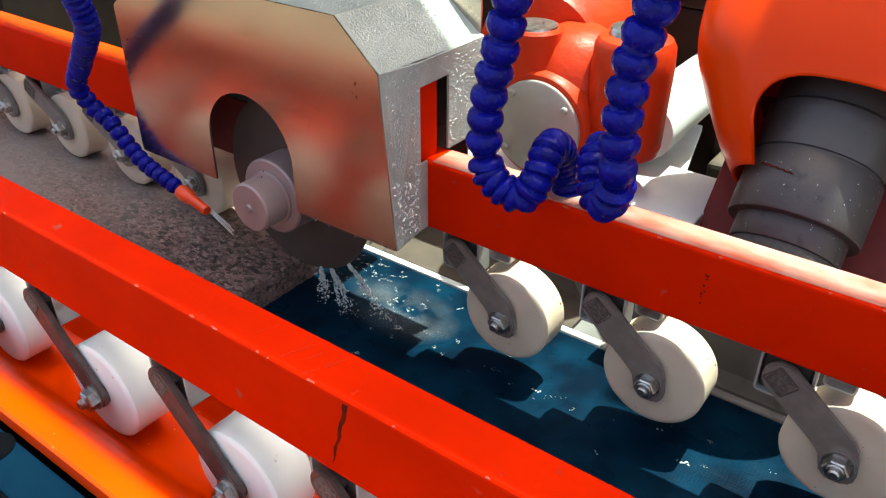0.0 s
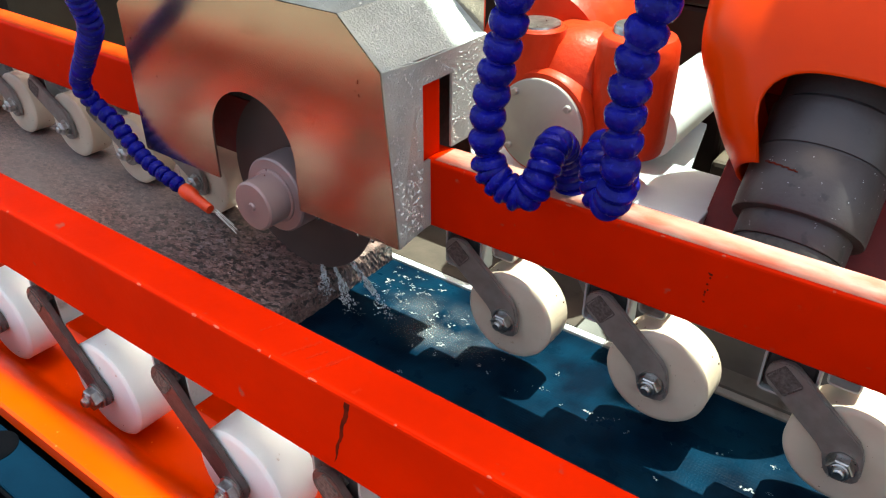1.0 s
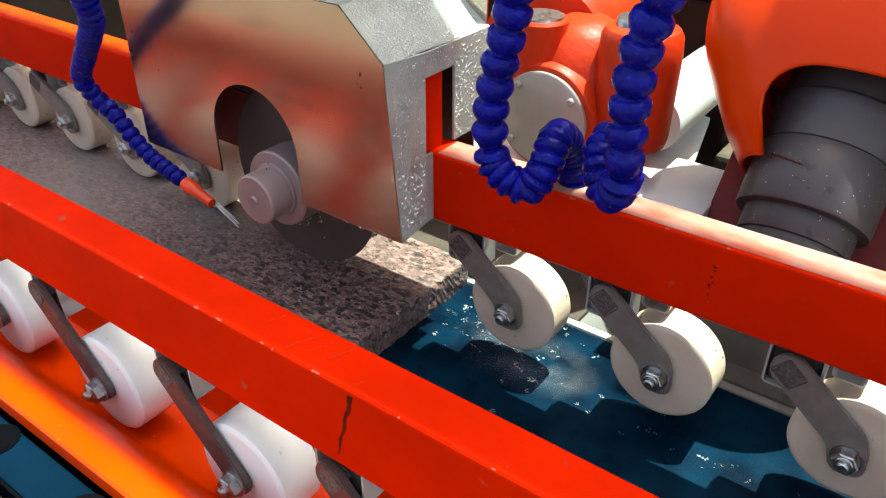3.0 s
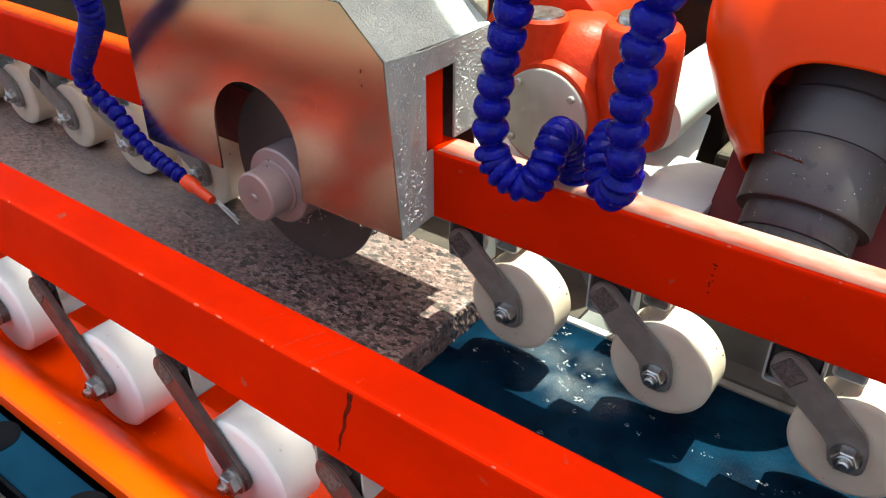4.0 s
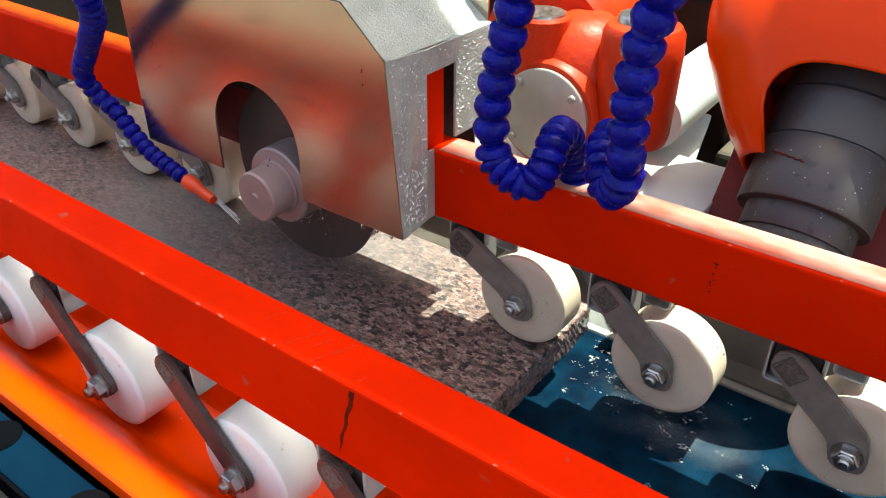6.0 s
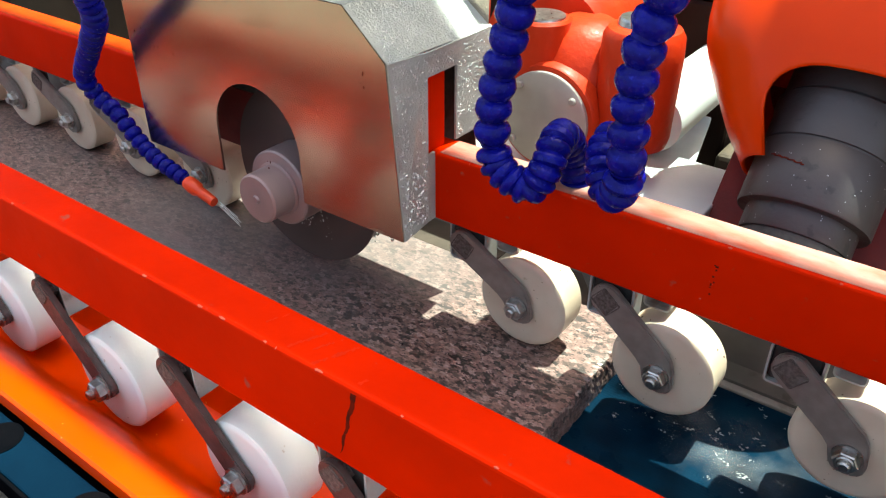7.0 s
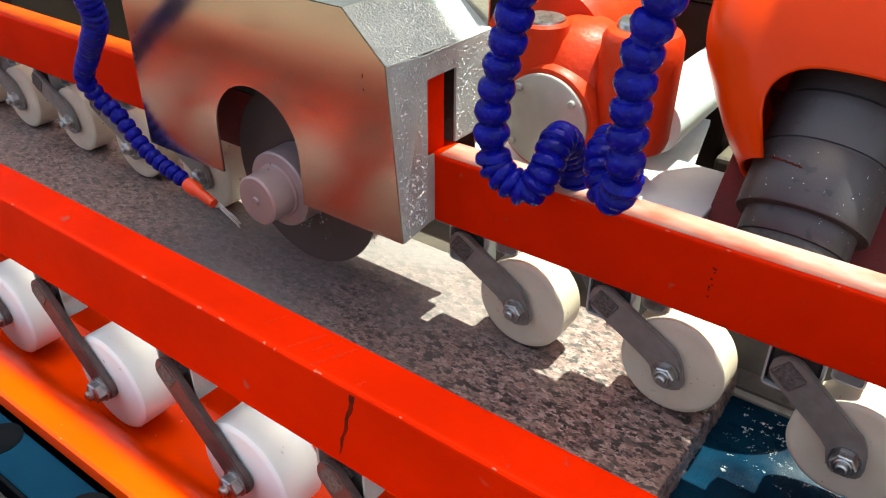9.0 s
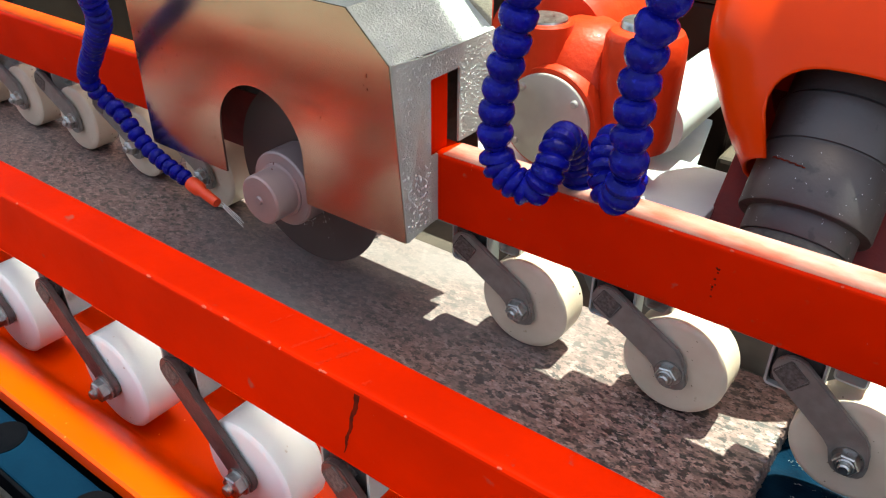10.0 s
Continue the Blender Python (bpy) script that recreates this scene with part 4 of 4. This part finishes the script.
for _ in range(150):
    x = 0.005 + 0.40 * rng.random() ** 1.7
    spots.append(((x, 0.0, rng.uniform(0.128, 0.182)), (0, -1, 0), rng.choice((0.0004, 0.0006, 0.001)), 0.4))
for _ in range(60):
    spots.append(((rng.uniform(-0.35, 0.15), -0.238, rng.uniform(0.13, 0.182)), (0, -1, 0), rng.choice((0.0003, 0.0005)), 0.4))
rail_drops = many_drops("rail_drops", spots, WATER, "clear water drops on the red rails")


# splashes lying on the belt ahead of the slab
spots = []
for k in range(120):
    if k < 75:
        cx, cy = abs(rng.gauss(0.0, 0.07)) + 0.012, 0.060 + rng.gauss(0, 0.022)
    else:
        cx, cy = rng.uniform(0.1, 0.62), rng.gauss(0.012, 0.016)
    way = Vector((rng.uniform(-1, 1), rng.uniform(-0.5, 0.5), 0))
    size = rng.choice((0.35, 0.45, 0.6, 0.9))
    for j in range(rng.randint(2, 9)):
        p = Vector((cx, cy, -0.0060)) + way * 0.0022 * j * size + Vector((rng.gauss(0, 0.0014), rng.gauss(0, 0.0011), 0))
        spots.append((p, (rng.uniform(-0.25, 0.25), rng.uniform(-0.25, 0.25), 1), rng.uniform(0.0005, 0.0015) * size, 0.35))
for _ in range(160):
    spots.append(((rng.uniform(0.01, 0.6), rng.uniform(-0.1, 0.095), -0.0062), (0, 0, 1), rng.choice((0.0002, 0.0003, 0.0005)), 0.4))
spots = [q for q in spots if -0.16 < q[0][1] < 0.097]
spray = many_drops("belt_spray", spots, SPLASH, "bright splashes of water lying on the blue belt")

def froth_material():
    """White water, densest in the middle of its patch and torn by noise."""
    m = FOAM.copy()
    m.name = "thin_froth"
    n, link = m.node_tree.nodes, m.node_tree.links.new
    co, t, r = n.new("ShaderNodeTexCoord"), n.new("ShaderNodeTexNoise"), n.new("ShaderNodeMapRange")
    fit, far, fade, mul = n.new("ShaderNodeMapping"), n.new("ShaderNodeVectorMath"), n.new("ShaderNodeMapRange"), n.new("ShaderNodeMath")
    t.inputs["Scale"].default_value, t.inputs["Detail"].default_value = 26, 4
    for k, v in zip((1, 2, 3, 4), (0.40, 0.80, 0.0, 0.17)):
        r.inputs[k].default_value = v
    fit.inputs["Scale"].default_value = (1 / 0.085, 1 / 0.052, 0)
    far.operation, mul.operation = "LENGTH", "MULTIPLY"
    fade.interpolation_type = "SMOOTHSTEP"
    for k, v in zip((1, 2, 3, 4), (0.15, 0.98, 1.0, 0.0)):
        fade.inputs[k].default_value = v
    link(co.outputs["Object"], t.inputs["Vector"])
    link(co.outputs["Object"], fit.inputs[0])
    link(fit.outputs[0], far.inputs[0])
    link(far.outputs["Value"], fade.inputs[0])
    link(t.outputs["Fac"], r.inputs[0])
    link(r.outputs[0], mul.inputs[0])
    link(fade.outputs[0], mul.inputs[1])
    link(mul.outputs[0], n["Principled BSDF"].inputs["Alpha"])
    return m


# thin white froth pushed along ahead of the slab
FROTH_AT = Vector((0.105, 0.036, -0.0062))
fb = bmesh.new()
bmesh.ops.create_icosphere(fb, subdivisions=3, radius=1)
for v in fb.verts:
    v.co = Vector((v.co.x * 0.085, v.co.y * 0.052, max(0.0, v.co.z) * 0.0004))
bmesh.ops.remove_doubles(fb, verts=fb.verts, dist=1e-6)
froth = tagged(part("water_froth", fb, froth_material(), None, "", True), "thin white froth of splashed water on the belt", "water", kind="stuff")

# jets that fall from the saw disc and streams from the nozzle
def jet(a, b, spread, sag, drops=150):
    """A torn jet: many small drops strung along a falling path, drifting apart."""
    a, b = Vector(a), Vector(b)
    way = (b - a).normalized().to_track_quat("Z", "Y").to_matrix().to_4x4()
    ico = bmesh.new()
    bmesh.ops.create_icosphere(ico, subdivisions=1, radius=1)
    ico.verts.ensure_lookup_table()
    base, tris = [v.co.copy() for v in ico.verts], [[v.index for v in f.verts] for f in ico.faces]
    ico.free()
    verts, faces = [], []
    for k in range(drops):
        t = rng.random() ** 0.9
        p = a.lerp(b, t)
        p.z += sag * 4 * t * (1 - t)
        wide = 0.0007 + spread * t * t
        p += Vector((rng.gauss(0, wide), rng.gauss(0, wide), rng.gauss(0, 0.4 * wide)))
        r, long = rng.choice((0.0003, 0.0004, 0.0006, 0.0009)) * (1.2 - 0.5 * t), rng.uniform(1.2, 4.0) * (1.4 - t)
        k0 = len(verts)
        verts += [p + (way @ Vector((v.x * r, v.y * r, v.z * r * max(1.0, long)))) for v in base]
        faces += [[i + k0 for i in f] for f in tris]
    me = bpy.data.meshes.new("water_jet")
    me.from_pydata(verts, [], faces)
    me.shade_smooth()
    me.materials.append(SPLASH)
    return tagged(new("water_jet", me), "torn white water jet running off the saw disc", "water jet", "water jets")


jets = []
for a, b in (((-0.124, -0.006, 0.044), (-0.116, -0.008, 0.006)), ((-0.110, -0.006, 0.047), (-0.098, -0.004, 0.000)), ((-0.086, -0.006, 0.060), (-0.054, 0.006, 0.004))):
    for k in range(2):
        lean = Vector((rng.uniform(-0.006, 0.006), rng.uniform(-0.004, 0.004), rng.uniform(-0.004, 0.006)))
        jets.append(jet(a, Vector(b) + lean, rng.uniform(0.002, 0.005), rng.uniform(0.001, 0.006)))
streams = []
for dy, dz, reach in ((0.0, 0.0, 1.0), (0.0012, 0.0018, 0.96), (-0.0010, 0.0034, 1.04), (0.0004, 0.0048, 0.9)):
    a, b = Vector((-0.2010, -0.0595 + dy, 0.0968 + dz)), Vector((-0.1765, -0.0590 + 1.6 * dy, 0.0852 + 1.35 * dz))
    path = [a.lerp(a.lerp(b, reach), k / 8) - Vector((0, 0, 0.0006 * (k / 8) ** 2)) for k in range(9)]
    streams.append(tagged(part("water_stream", tube(path, lambda t: 0.00042 * (1 - 0.35 * t), 8), STREAM, None, "", True), "thin clear stream from the spray nozzle", "water jet", "water jets"))


# water specks on the spindle housing
spots = []
tilt = Matrix.Translation(grinder.location) @ Euler((radians(-42.7), 0, 0)).to_matrix().to_4x4()
for _ in range(60):
    a, z = rng.uniform(math.pi * 1.05, math.pi * 1.98), rng.uniform(-0.018, 0.045)
    r = (0.0396 if z < -0.001 else 0.0474) * 1.09
    nrm = Vector((math.cos(a), math.sin(a), 0))
    spots.append((tilt @ Vector((r * nrm.x, r * nrm.y, z * 1.09)), tilt.to_3x3() @ nrm, rng.choice((0.0002, 0.0003, 0.0004)), 0.5))
spindle_drops = many_drops("spindle_drops", spots, FOAM, "pale water specks on the dark spindle housing")
# drips that let go of the guard's lower edge
drips = []
for k in range(7):
    d = bmesh.new()
    bmesh.ops.create_icosphere(d, subdivisions=2, radius=0.0015)
    for v in d.verts:
        v.co.z *= 1.5
    drips.append(tagged(part("water_drip", d, WATER, None, "", True), "clear drip hanging from the guard's lower edge", "water drop", "drips"))
DRIP_SPOTS = [(-0.098 + 0.015 * k, -0.046, 0.1262) for k in range(7)]


# ---- movement ----
def motions():
    walk(slab, [(t, pose(x, 0, 0)) for t, x in SLAB_ROWS])
    walk(spray, [(t, pose(x, 0, 0)) for t, x in SLAB_ROWS])
    walk(froth, [(t, pose(x + FROTH_AT.x, FROTH_AT.y, FROTH_AT.z)) for t, x in SLAB_ROWS])
    # the jets shift about, and draw back as the slab comes under the disc
    for k, j in enumerate(jets):
        rows = [(t, pose(0.002 * math.sin(5 * t + k), 0, 0.001 * math.sin(7 * t + 2 * k))) for t in (0, 0.2, 0.4, 0.6, 0.8, 1.0)]
        walk(j, rows + [(1.6 + 0.05 * k, pose(0, 0, 0.02)), (2.3 + 0.04 * k, pose(-0.02, 0, 0.07)), (10, pose(-0.02, 0, 0.07))])
    for k, d in enumerate(drips):
        x, y, z = DRIP_SPOTS[k]
        t0 = 0.9 + 1.27 * k
        land = 0.0235 if SLAB_END0 + t0 * SLAB_SPEED > x else -0.0055
        end = (10 - t0 - 0.15) * SLAB_SPEED
        walk(d, [(0, pose(x, y, z)), (t0, pose(x, y, z)), (t0 + 0.08, pose(x, y, z - 0.03)), (t0 + 0.15, pose(x, y, land)), (10, pose(x + end, y, land))])
    # the saw disc spins fast
    walk(disc, [(k / FPS, pose(0, 0, 0, 0, 77 * k, 0)) for k in range(301)])
    # arms lift and wheels roll once the slab has come under them
    turn = math.degrees(SLAB_SPEED / R_WHEEL)
    for u, x in zip(back_rollers, back_x):
        arm = next(c for c in u.children if c.name.startswith("arm"))
        wheel = next(c for c in arm.children if c.name.startswith("wheel"))
        start = (x + BACK_ARM[0] - 0.0275 - SLAB_END0) / SLAB_SPEED
        lift = [(start - 0.15, 0.0), (start + 0.1, -2.5), (start + 0.35, -7.4), (start + 0.75, -10.2)]
        if start < 0:
            rows = [(0, -10.2), (10, -10.2)]
        elif start > 9.5:
            rows = [(0, 0.0), (10, 0.0)]
        else:
            rows = [(0, 0.0)] + lift + [(10, -10.2)]
        walk(arm, [(t, pose(0, 0, 0, 0, a, 0)) for t, a in rows])
        first_t = max(0.0, start)
        if start > 9.5:
            spin = [(0, 0.0), (10, 0.0)]
        else:
            spin = [(0, 0.0)] + ([(first_t, 0.0)] if first_t > 0 else [])
            spin += [(first_t + k * 0.5, -turn * k * 0.5) for k in range(1, int((10 - first_t) * 2) + 1)]
            spin += [(10, -turn * (10 - first_t))] if spin[-1][0] < 9.99 else []
        walk(wheel, [(t, pose(BACK_ARM[0], 0.0065, BACK_ARM[1], 0, a, 0)) for t, a in spin])


motions()
